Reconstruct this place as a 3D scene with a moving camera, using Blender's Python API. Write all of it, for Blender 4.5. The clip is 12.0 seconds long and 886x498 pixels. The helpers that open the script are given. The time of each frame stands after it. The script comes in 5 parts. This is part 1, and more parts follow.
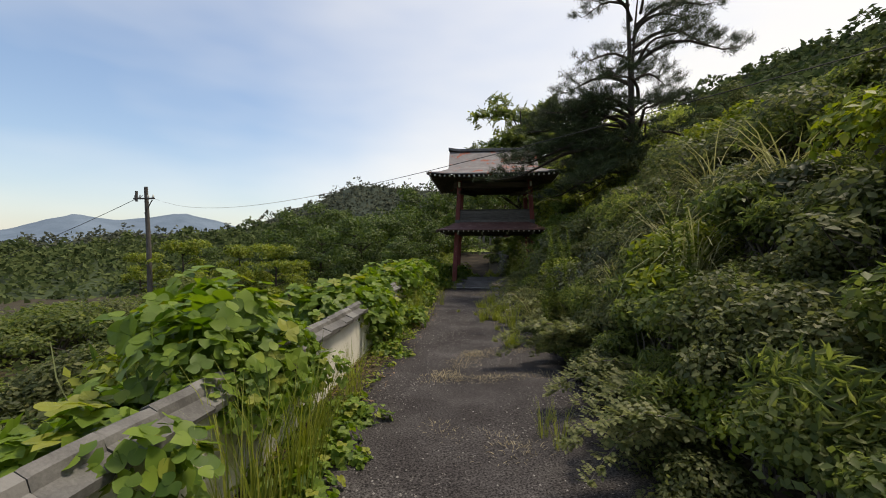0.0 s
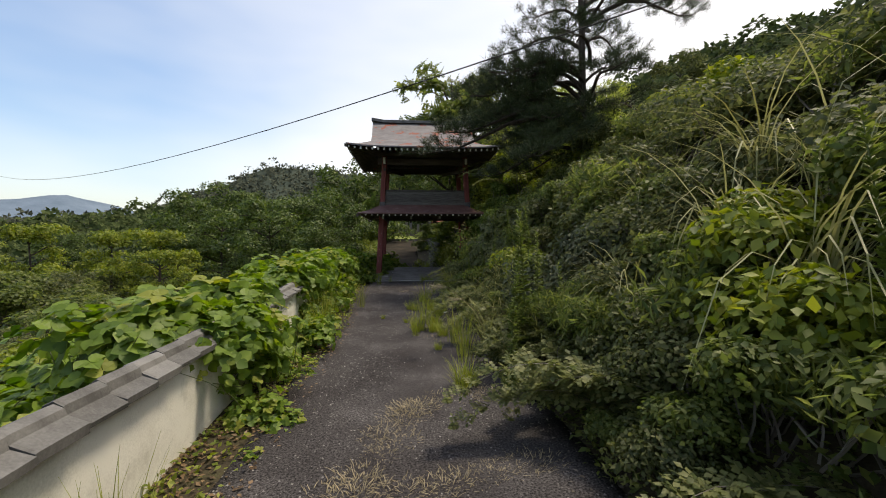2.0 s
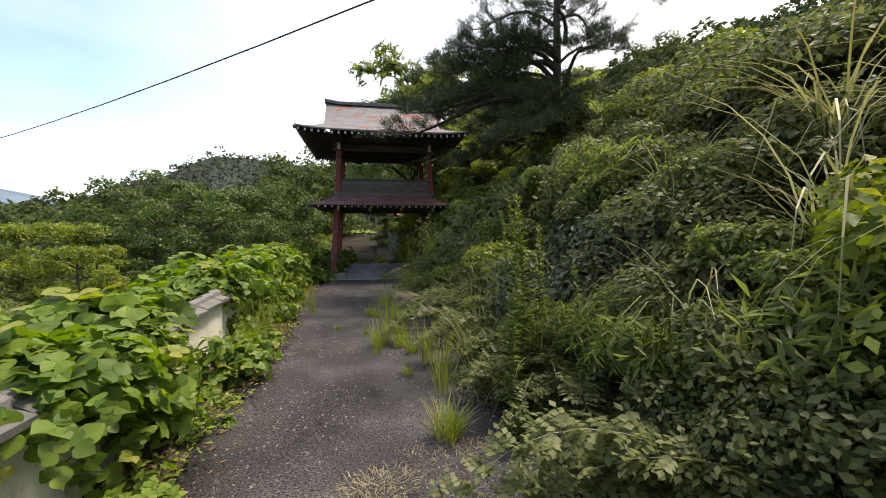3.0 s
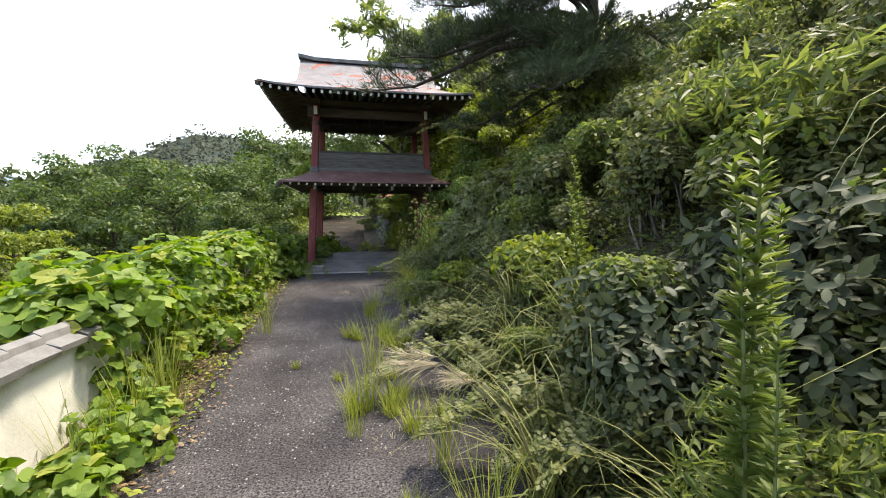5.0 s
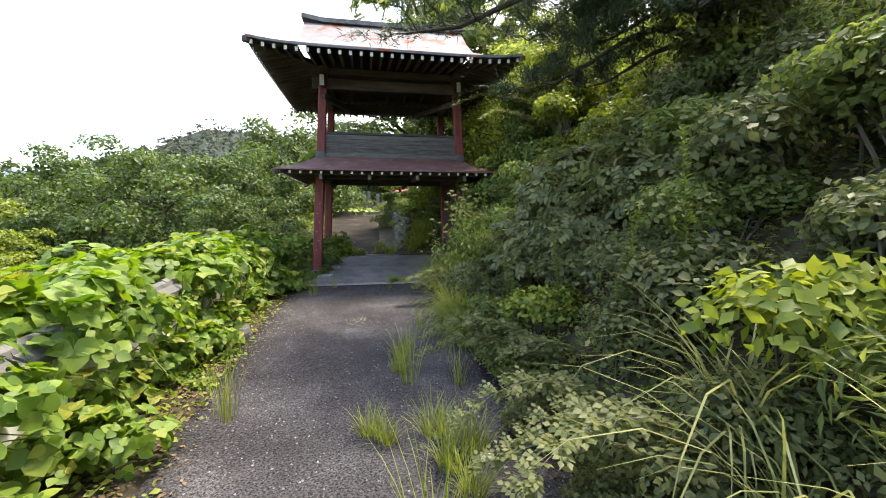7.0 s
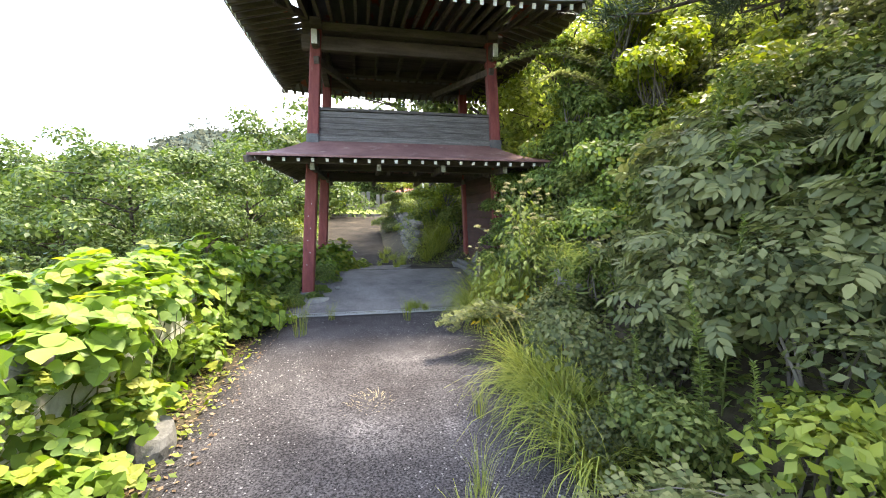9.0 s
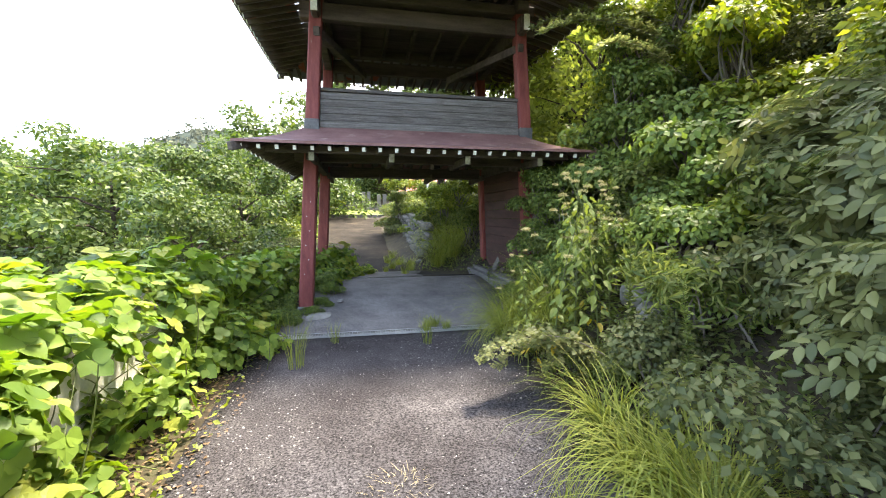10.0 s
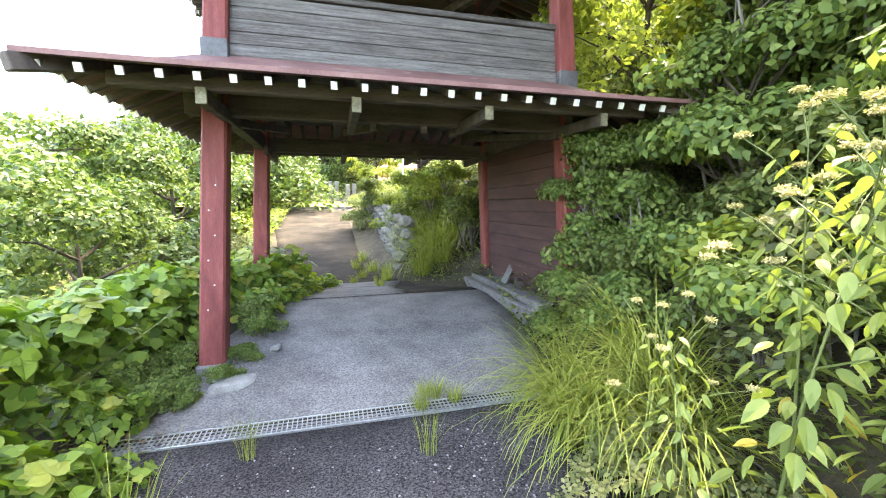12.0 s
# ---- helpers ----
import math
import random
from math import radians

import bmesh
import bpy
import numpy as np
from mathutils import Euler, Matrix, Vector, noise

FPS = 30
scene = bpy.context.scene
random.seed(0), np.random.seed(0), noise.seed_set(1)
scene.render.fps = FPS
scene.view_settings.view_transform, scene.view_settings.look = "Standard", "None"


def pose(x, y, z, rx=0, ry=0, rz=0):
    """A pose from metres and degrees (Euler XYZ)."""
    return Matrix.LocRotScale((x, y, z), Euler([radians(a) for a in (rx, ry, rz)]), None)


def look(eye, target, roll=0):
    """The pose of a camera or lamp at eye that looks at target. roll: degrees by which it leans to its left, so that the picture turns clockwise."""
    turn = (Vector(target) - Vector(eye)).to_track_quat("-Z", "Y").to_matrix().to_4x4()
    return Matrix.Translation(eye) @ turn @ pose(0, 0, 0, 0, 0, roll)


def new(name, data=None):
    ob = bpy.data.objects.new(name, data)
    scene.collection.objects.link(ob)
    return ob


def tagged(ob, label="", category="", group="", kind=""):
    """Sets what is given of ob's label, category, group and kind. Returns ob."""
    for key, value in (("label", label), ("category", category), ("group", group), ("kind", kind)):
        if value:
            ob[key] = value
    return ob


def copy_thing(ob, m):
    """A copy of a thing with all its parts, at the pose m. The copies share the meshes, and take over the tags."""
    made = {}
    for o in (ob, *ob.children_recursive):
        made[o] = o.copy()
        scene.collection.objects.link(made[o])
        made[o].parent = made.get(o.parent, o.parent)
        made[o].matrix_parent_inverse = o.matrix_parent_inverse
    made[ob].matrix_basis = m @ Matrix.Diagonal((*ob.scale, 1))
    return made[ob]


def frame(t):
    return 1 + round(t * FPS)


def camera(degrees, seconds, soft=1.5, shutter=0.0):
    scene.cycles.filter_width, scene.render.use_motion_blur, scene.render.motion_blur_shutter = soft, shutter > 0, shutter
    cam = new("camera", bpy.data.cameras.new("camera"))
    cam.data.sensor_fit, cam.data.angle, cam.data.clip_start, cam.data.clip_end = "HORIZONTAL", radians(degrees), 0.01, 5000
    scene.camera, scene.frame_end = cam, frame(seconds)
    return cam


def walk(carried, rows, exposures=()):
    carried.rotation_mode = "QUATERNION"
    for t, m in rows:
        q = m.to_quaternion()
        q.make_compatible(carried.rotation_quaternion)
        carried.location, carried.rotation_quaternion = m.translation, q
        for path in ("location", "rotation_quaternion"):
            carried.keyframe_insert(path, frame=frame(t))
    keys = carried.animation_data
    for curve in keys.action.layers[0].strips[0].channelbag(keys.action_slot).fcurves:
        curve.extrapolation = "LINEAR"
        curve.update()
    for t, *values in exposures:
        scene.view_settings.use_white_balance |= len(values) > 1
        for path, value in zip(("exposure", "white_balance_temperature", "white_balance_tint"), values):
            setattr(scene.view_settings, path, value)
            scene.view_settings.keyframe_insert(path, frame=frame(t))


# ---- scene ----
# camera and its walk
cam = camera(94.5, 12.0, soft=1.0)
METRES, EYE, TILT, LEAN, TURN = 15.0, 1.56, -12.0, 2.4, 5.5
ROWS = [
    (0.0, 0.0, 0.0, 0.0, -0.52, 12.57, -2.32),
    (0.5, -0.0002, 0.0402, 0.0098, -3.64, 12.6, -1.66),
    (1.0, 0.0022, 0.0819, 0.0192, -5.86, 11.85, -1.15),
    (1.5, 0.0036, 0.1224, 0.0275, -7.94, 11.27, -0.71),
    (2.0, 0.0082, 0.1621, 0.036, -10.59, 10.96, -0.08),
    (2.5, 0.0106, 0.2034, 0.0453, -13.76, 10.62, 0.65),
    (4.5, 0.0332, 0.3567, 0.0812, -18.92, 7.91, 1.68),
    (5.0, 0.0407, 0.3958, 0.0911, -17.64, 7.54, 1.39),
    (5.5, 0.0407, 0.4367, 0.0996, -16.64, 7.21, 1.14),
    (6.0, 0.0447, 0.4773, 0.1084, -16.2, 7.01, 1.01),
    (6.5, 0.0452, 0.5194, 0.1179, -16.1, 7.01, 0.97),
    (7.0, 0.0496, 0.5608, 0.1281, -16.16, 7.0, 1.04),
    (9.0, 0.0531, 0.7277, 0.1648, -16.59, 7.23, 1.16),
    (9.5, 0.0486, 0.7667, 0.172, -16.58, 7.28, 1.11),
    (10.0, 0.0507, 0.8068, 0.1804, -16.82, 7.37, 1.16),
    (10.5, 0.0539, 0.8463, 0.1891, -17.26, 7.23, 1.26),
    (11.0, 0.0619, 0.8861, 0.1986, -18.25, 6.93, 1.51),
    (11.5, 0.0693, 0.9269, 0.2068, -19.48, 6.55, 1.77),
    (12.0, 0.0812, 0.9684, 0.2162, -20.61, 6.1, 2.14),
]
EXPOSURES = [(0.0, 0.0), (2.6, 0.5), (4.4, 1.6), (5.0, 1.5), (5.5, 1.4), (6.2, 1.55), (7.0, 1.85), (8.8, 2.8), (9.5, 2.75), (10.0, 2.8), (11.0, 3.25), (12.0, 3.9)]
EXPOSURES = [(t, stops, float(np.interp(t, (0, 3, 5, 7, 10, 12), (7250, 7150, 6850, 6750, 6900, 7050))), 11 + 0.35 * max(0.0, t - 6)) for t, stops in EXPOSURES]
walk(cam, [(t, pose(0, 0, EYE, TILT, LEAN, TURN) @ pose(METRES * x, METRES * y, METRES * z, 90 + pitch, roll, yaw)) for t, x, y, z, yaw, pitch, roll in ROWS], EXPOSURES)

# world, sun
SUN_AZ, SUN_EL = 60.0, 66.0      # degrees to the right of the way ahead, and above the horizon
world = bpy.data.worlds.new("sky")
scene.world = world
world.use_nodes = True
wn, wl = world.node_tree.nodes, world.node_tree.links
bg = wn["Background"]
sky = wn.new("ShaderNodeTexSky")
sky.sky_type, sky.sun_disc = "NISHITA", False
sky.sun_elevation, sky.sun_rotation = radians(SUN_EL), radians(SUN_AZ)
sky.air_density, sky.dust_density, sky.ozone_density = 1.0, 2.0, 1.0
tc = wn.new("ShaderNodeTexCoord")
mp = wn.new("ShaderNodeMapping")
mp.inputs["Scale"].default_value = (1.0, 1.0, 3.2)
cl = wn.new("ShaderNodeTexNoise")
cl.inputs["Scale"].default_value, cl.inputs["Detail"].default_value, cl.inputs["Roughness"].default_value = 1.1, 4.0, 0.5
cr = wn.new("ShaderNodeValToRGB")
cr.color_ramp.elements[0].position, cr.color_ramp.elements[0].color = 0.36, (0.0, 0.0, 0.0, 1)
cr.color_ramp.elements[1].position, cr.color_ramp.elements[1].color = 0.85, (0.7, 0.7, 0.7, 1)
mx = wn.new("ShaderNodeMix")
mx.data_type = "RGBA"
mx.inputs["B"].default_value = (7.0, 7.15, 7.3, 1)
wl.new(tc.outputs["Generated"], mp.inputs["Vector"])
wl.new(mp.outputs["Vector"], cl.inputs["Vector"])
wl.new(cl.outputs["Fac"], cr.inputs["Fac"])
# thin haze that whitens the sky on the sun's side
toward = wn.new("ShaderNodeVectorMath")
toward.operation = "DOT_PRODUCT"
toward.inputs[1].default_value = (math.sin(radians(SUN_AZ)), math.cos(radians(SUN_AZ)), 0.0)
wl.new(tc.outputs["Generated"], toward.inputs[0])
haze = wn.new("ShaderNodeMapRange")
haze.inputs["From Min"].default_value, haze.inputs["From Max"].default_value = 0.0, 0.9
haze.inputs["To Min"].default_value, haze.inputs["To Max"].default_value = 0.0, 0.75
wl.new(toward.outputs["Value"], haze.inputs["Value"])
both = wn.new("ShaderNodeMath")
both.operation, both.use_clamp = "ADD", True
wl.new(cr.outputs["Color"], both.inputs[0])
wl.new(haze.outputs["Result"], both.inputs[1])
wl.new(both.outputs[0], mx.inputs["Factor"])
hue = wn.new("ShaderNodeHueSaturation")
hue.inputs["Saturation"].default_value, hue.inputs["Value"].default_value = 1.1, 1.38
wl.new(sky.outputs["Color"], hue.inputs["Color"])
wl.new(hue.outputs["Color"], mx.inputs["A"])
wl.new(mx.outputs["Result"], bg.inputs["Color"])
bg.inputs["Strength"].default_value = 0.145
sun = new("sun", bpy.data.lights.new("sun", "SUN"))
sun.data.energy, sun.data.angle, sun.data.color = 3.0, radians(11.0), (1.0, 0.92, 0.78)
sd = Vector((math.sin(radians(SUN_AZ)) * math.cos(radians(SUN_EL)), math.cos(radians(SUN_AZ)) * math.cos(radians(SUN_EL)), math.sin(radians(SUN_EL))))
sun.matrix_world = look(sd * 60, (0, 0, 0))


# ---- materials ----
def mat(name, stops, scale=6.0, rough=0.8, bump=0.2, fine=60.0, metal=0.0, per="", translucent=0.0, stretch=(1, 1, 1), spots=None, amount=0.5, spec=0.3, grit=None):
    """A surface of mottled colour: stops are (place, colour); per 'island' or 'object' varies the colour piece by piece."""
    m = bpy.data.materials.new(name)
    m.use_nodes = True
    n, l = m.node_tree.nodes, m.node_tree.links
    b = n["Principled BSDF"]
    co = n.new("ShaderNodeTexCoord")
    ma = n.new("ShaderNodeMapping")
    ma.inputs["Scale"].default_value = stretch
    l.new(co.outputs["Object"], ma.inputs["Vector"])
    n1 = n.new("ShaderNodeTexNoise")
    n1.inputs["Scale"].default_value, n1.inputs["Detail"].default_value, n1.inputs["Roughness"].default_value = scale, 6.0, 0.62
    l.new(ma.outputs["Vector"], n1.inputs["Vector"])
    n2 = n.new("ShaderNodeTexNoise")
    n2.inputs["Scale"].default_value, n2.inputs["Detail"].default_value = fine, 3.0
    l.new(ma.outputs["Vector"], n2.inputs["Vector"])
    add = n.new("ShaderNodeMath")
    add.operation = "MULTIPLY_ADD"
    add.inputs[1].default_value = 0.45
    l.new(n2.outputs["Fac"], add.inputs[0])
    sub = n.new("ShaderNodeMath")
    sub.operation = "SUBTRACT"
    sub.inputs[1].default_value = 0.225
    l.new(n1.outputs["Fac"], sub.inputs[0])
    l.new(sub.outputs[0], add.inputs[2])
    fac = add.outputs[0]
    if per:
        src = n.new("ShaderNodeNewGeometry").outputs["Random Per Island"] if per == "island" else n.new("ShaderNodeObjectInfo").outputs["Random"]
        mixf = n.new("ShaderNodeMath")
        mixf.operation = "MULTIPLY_ADD"
        mixf.inputs[1].default_value = amount
        half = n.new("ShaderNodeMath")
        half.operation = "MULTIPLY_ADD"
        half.inputs[1].default_value, half.inputs[2].default_value = 1 - amount, 0.0
        l.new(fac, half.inputs[0])
        l.new(src, mixf.inputs[0])
        l.new(half.outputs[0], mixf.inputs[2])
        fac = mixf.outputs[0]
    ramp = n.new("ShaderNodeValToRGB")
    while len(ramp.color_ramp.elements) < len(stops):
        ramp.color_ramp.elements.new(0.5)
    for e, (p, c) in zip(ramp.color_ramp.elements, stops):
        e.position, e.color = p, (*c, 1)
    l.new(fac, ramp.inputs["Fac"])
    col = ramp.outputs["Color"]
    if spots:
        s_scale, s_lo, s_hi, s_col = spots
        n3 = n.new("ShaderNodeTexNoise")
        n3.inputs["Scale"].default_value, n3.inputs["Detail"].default_value, n3.inputs["Roughness"].default_value = s_scale, 5.0, 0.65
        off = n.new("ShaderNodeVectorMath")
        off.operation = "ADD"
        off.inputs[1].default_value = (17.3, 4.1, 9.7)
        l.new(ma.outputs["Vector"], off.inputs[0])
        l.new(off.outputs[0], n3.inputs["Vector"])
        r3 = n.new("ShaderNodeMapRange")
        r3.inputs["From Min"].default_value, r3.inputs["From Max"].default_value = s_lo, s_hi
        l.new(n3.outputs["Fac"], r3.inputs["Value"])
        m3 = n.new("ShaderNodeMix")
        m3.data_type = "RGBA"
        m3.inputs["B"].default_value = (*s_col, 1)
        l.new(r3.outputs["Result"], m3.inputs["Factor"])
        l.new(col, m3.inputs["A"])
        col = m3.outputs["Result"]
    if grit:
        n4 = n.new("ShaderNodeTexNoise")
        n4.inputs["Scale"].default_value, n4.inputs["Detail"].default_value, n4.inputs["Roughness"].default_value = grit[0], 2.0, 0.7
        l.new(co.outputs["Object"], n4.inputs["Vector"])
        r4 = n.new("ShaderNodeMapRange")
        r4.inputs["From Min"].default_value, r4.inputs["From Max"].default_value = 0.36, 0.68
        r4.inputs["To Min"].default_value, r4.inputs["To Max"].default_value = grit[1], grit[2]
        l.new(n4.outputs["Fac"], r4.inputs["Value"])
        m4 = n.new("ShaderNodeMix")
        m4.data_type, m4.blend_type = "RGBA", "MULTIPLY"
        m4.inputs["Factor"].default_value = 1.0
        l.new(col, m4.inputs["A"])
        l.new(r4.outputs["Result"], m4.inputs["B"])
        col = m4.outputs["Result"]
    l.new(col, b.inputs["Base Color"])
    b.inputs["Roughness"].default_value, b.inputs["Metallic"].default_value = rough, metal
    b.inputs["Specular IOR Level"].default_value = spec
    if bump:
        bp = n.new("ShaderNodeBump")
        bp.inputs["Strength"].default_value, bp.inputs["Distance"].default_value = bump, 0.01
        l.new(add.outputs[0], bp.inputs["Height"])
        l.new(bp.outputs["Normal"], b.inputs["Normal"])
    if translucent:
        tr = n.new("ShaderNodeBsdfTranslucent")
        hs = n.new("ShaderNodeHueSaturation")
        hs.inputs["Value"].default_value, hs.inputs["Saturation"].default_value = 1.5, 1.15
        l.new(col, hs.inputs["Color"])
        l.new(hs.outputs["Color"], tr.inputs["Color"])
        ms = n.new("ShaderNodeMixShader")
        ms.inputs["Fac"].default_value = translucent
        l.new(b.outputs[0], ms.inputs[1])
        l.new(tr.outputs[0], ms.inputs[2])
        l.new(ms.outputs[0], n["Material Output"].inputs["Surface"])
    return m


def leafy(name, dark, light, old=None, rough=0.5, translucent=0.3, amount=0.75, spec=0.28):
    dark, light = ((c[0] * (1.24 if c[1] > c[0] else 1.0), c[1], c[2]) for c in (dark, light))
    stops = [(0.12, dark), (0.85, light)]
    if old:
        stops = [(0.1, dark), (0.8, light), (0.97, old)]
    return mat(name, stops, scale=4, rough=rough, bump=0.0, fine=30, per="island", translucent=translucent, amount=amount, spec=spec)


ASPHALT = mat("asphalt", [(0.32, (0.025, 0.022, 0.022)), (0.5, (0.037, 0.034, 0.034)), (0.64, (0.054, 0.05, 0.05)), (0.78, (0.09, 0.084, 0.083))], 1.1, 0.94, 1.0, 75, spots=(0.8, 0.56, 0.8, (0.064, 0.06, 0.057)), grit=(64, 0.3, 2.4), spec=0.12)
CONCRETE = mat("worn_concrete", [(0.3, (0.105, 0.097, 0.09)), (0.7, (0.2, 0.187, 0.175))], 2.2, 0.9, 0.4, 120, spots=(1.3, 0.52, 0.72, (0.1, 0.095, 0.09)), grit=(55, 0.65, 1.45), spec=0.15)
OLDLANE = mat("dark_brown_lane", [(0.3, (0.018, 0.016, 0.013)), (0.55, (0.034, 0.029, 0.023)), (0.8, (0.05, 0.041, 0.032))], 1.4, 0.95, 0.8, 60, spec=0.08, spots=(0.7, 0.52, 0.7, (0.075, 0.06, 0.042)))
PALE_CONCRETE = mat("pale_concrete", [(0.3, (0.16, 0.15, 0.13)), (0.7, (0.32, 0.31, 0.28))], 5, 0.85, 0.4, 90)
SOIL = mat("soil_and_litter", [(0.3, (0.02, 0.016, 0.01)), (0.55, (0.05, 0.04, 0.022)), (0.8, (0.06, 0.07, 0.025))], 3.0, 0.95, 0.8, 70)
PLASTER = mat("white_plaster", [(0.25, (0.5, 0.48, 0.41)), (0.6, (0.72, 0.7, 0.62))], 2.0, 0.85, 0.25, 90, spots=(2.2, 0.56, 0.78, (0.3, 0.28, 0.22)))
COPING = mat("grey_roof_tile", [(0.3, (0.075, 0.072, 0.068)), (0.7, (0.19, 0.185, 0.175))], 6, 0.65, 0.3, 80, per="object", amount=0.3, spots=(5, 0.55, 0.75, (0.12, 0.12, 0.11)))
DARKWOOD = mat("dark_weathered_wood", [(0.3, (0.042, 0.032, 0.027)), (0.7, (0.115, 0.092, 0.078))], 3, 0.8, 0.5, 60, stretch=(0.4, 3, 3))
REDPOST = mat("worn_red_paint", [(0.3, (0.12, 0.028, 0.025)), (0.6, (0.2, 0.05, 0.043)), (0.85, (0.25, 0.1, 0.085))], 5, 0.65, 0.4, 70, stretch=(3, 3, 0.5), spots=(7, 0.66, 0.76, (0.28, 0.2, 0.16)))
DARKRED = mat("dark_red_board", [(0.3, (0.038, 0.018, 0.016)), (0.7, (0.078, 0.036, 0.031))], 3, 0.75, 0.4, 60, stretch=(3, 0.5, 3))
GREYBOARD = mat("grey_weathered_board", [(0.28, (0.03, 0.026, 0.023)), (0.5, (0.1, 0.091, 0.083)), (0.75, (0.21, 0.2, 0.188))], 5, 0.85, 0.7, 40, stretch=(0.5, 6, 9), per="object", amount=0.25)
LOWROOF = mat("dull_red_roof_sheet", [(0.3, (0.12, 0.055, 0.05)), (0.7, (0.23, 0.13, 0.115))], 2.5, 0.7, 0.15, 60, spots=(3, 0.6, 0.75, (0.3, 0.24, 0.2)))
UPROOF = mat("peeling_roof_paint", [(0.25, (0.12, 0.112, 0.114)), (0.7, (0.215, 0.203, 0.207))], 3.5, 0.75, 0.2, 60, spots=(1.7, 0.56, 0.6, (0.26, 0.075, 0.045)))
ROOFDARK = mat("dark_roof_ridge", [(0.3, (0.05, 0.05, 0.05)), (0.7, (0.12, 0.12, 0.12))], 5, 0.5, 0.2, 60)
WHITEPAINT = mat("white_end_paint", [(0.3, (0.55, 0.54, 0.48)), (0.7, (0.78, 0.77, 0.72))], 20, 0.7, 0.1, 90)
ARMEND = mat("weathered_arm_end", [(0.3, (0.13, 0.12, 0.075)), (0.7, (0.3, 0.28, 0.2))], 14, 0.8, 0.2, 70)
STEEL = mat("galvanised_steel", [(0.3, (0.3, 0.3, 0.3)), (0.7, (0.5, 0.5, 0.5))], 20, 0.45, 0.1, 90, metal=0.7)
STONE = mat("rough_stone", [(0.3, (0.08, 0.078, 0.07)), (0.7, (0.22, 0.21, 0.19))], 5, 0.9, 0.8, 50, per="object", amount=0.35, spots=(4, 0.58, 0.75, (0.09, 0.1, 0.05)))
BARK = mat("dark_bark", [(0.3, (0.025, 0.02, 0.015)), (0.7, (0.09, 0.07, 0.055))], 6, 0.95, 1.0, 40, stretch=(3, 3, 0.6))
POLE = mat("pole_concrete", [(0.3, (0.06, 0.052, 0.046)), (0.7, (0.12, 0.11, 0.1))], 4, 0.8, 0.2, 60)
CABLE = mat("black_cable", [(0.3, (0.02, 0.02, 0.02)), (0.7, (0.03, 0.03, 0.03))], 4, 0.6, 0.0)
REDROOF = mat("faded_red_roof", [(0.3, (0.3, 0.07, 0.05)), (0.7, (0.42, 0.13, 0.1))], 3, 0.6, 0.1)
# mountain colour is already blued and paled by distance haze
HAZE = mat("mountain_haze_colour", [(0.3, (0.1, 0.14, 0.19)), (0.7, (0.15, 0.2, 0.26))], 0.02, 1.0, 0.0, 0.3)
KUDZU = leafy("kudzu_leaf", (0.045, 0.11, 0.017), (0.15, 0.265, 0.04), (0.3, 0.31, 0.06), translucent=0.38)
KUDZU_Y = leafy("yellowing_kudzu_leaf", (0.09, 0.16, 0.025), (0.23, 0.3, 0.05), (0.33, 0.29, 0.09), translucent=0.38)
SHRUB_D = leafy("dark_shrub_leaf", (0.034, 0.06, 0.024), (0.115, 0.158, 0.06), (0.19, 0.18, 0.085), rough=0.55, translucent=0.45)
SHRUB_M = leafy("green_shrub_leaf", (0.043, 0.084, 0.023), (0.14, 0.205, 0.058), (0.24, 0.245, 0.085), translucent=0.5)
IVY = leafy("bright_creeper_leaf", (0.04, 0.09, 0.02), (0.145, 0.235, 0.055), (0.22, 0.27, 0.08), translucent=0.38)
PALEGRASS = leafy("sun_bleached_grass_blade", (0.14, 0.17, 0.06), (0.34, 0.34, 0.17), (0.48, 0.43, 0.26))
OLIVE = leafy("olive_shrub_leaf", (0.042, 0.068, 0.026), (0.12, 0.165, 0.06), (0.22, 0.185, 0.085), translucent=0.45)
FIELDLEAF = leafy("field_tree_leaf", (0.022, 0.054, 0.014), (0.088, 0.15, 0.034), (0.16, 0.195, 0.055), translucent=0.33)
TALLWEED = leafy("narrow_weed_leaf", (0.06, 0.115, 0.025), (0.15, 0.225, 0.055), (0.22, 0.26, 0.07), translucent=0.38)
SHRUB_L = leafy("light_shrub_leaf", (0.065, 0.125, 0.02), (0.2, 0.28, 0.045), (0.33, 0.32, 0.07), translucent=0.4)
GLOSSY = leafy("glossy_compound_leaf", (0.044, 0.072, 0.025), (0.13, 0.172, 0.06), (0.2, 0.2, 0.085), rough=0.5, spec=0.35, translucent=0.35)
SPRAY = leafy("spray_leaf", (0.06, 0.1, 0.035), (0.17, 0.22, 0.085), (0.24, 0.26, 0.11), translucent=0.45)
PINE = leafy("pine_needles", (0.012, 0.028, 0.012), (0.05, 0.085, 0.03), (0.1, 0.1, 0.04), translucent=0.1)
GRASS = leafy("green_grass_blade", (0.08, 0.14, 0.022), (0.24, 0.32, 0.06), (0.42, 0.38, 0.15))
GRASS_D = leafy("coarse_grass_blade", (0.07, 0.115, 0.035), (0.2, 0.25, 0.09), (0.4, 0.38, 0.2))
STRAW = leafy("dry_grass", (0.17, 0.14, 0.08), (0.38, 0.32, 0.2), (0.45, 0.4, 0.28), translucent=0.2)
PLUME = leafy("pale_plume", (0.22, 0.19, 0.12), (0.42, 0.37, 0.26), translucent=0.25)
LITTER = leafy("dead_leaf", (0.06, 0.038, 0.02), (0.2, 0.13, 0.07), (0.3, 0.22, 0.12), translucent=0.0)
STEM = leafy("green_stem", (0.05, 0.08, 0.02), (0.12, 0.17, 0.05), translucent=0.0)
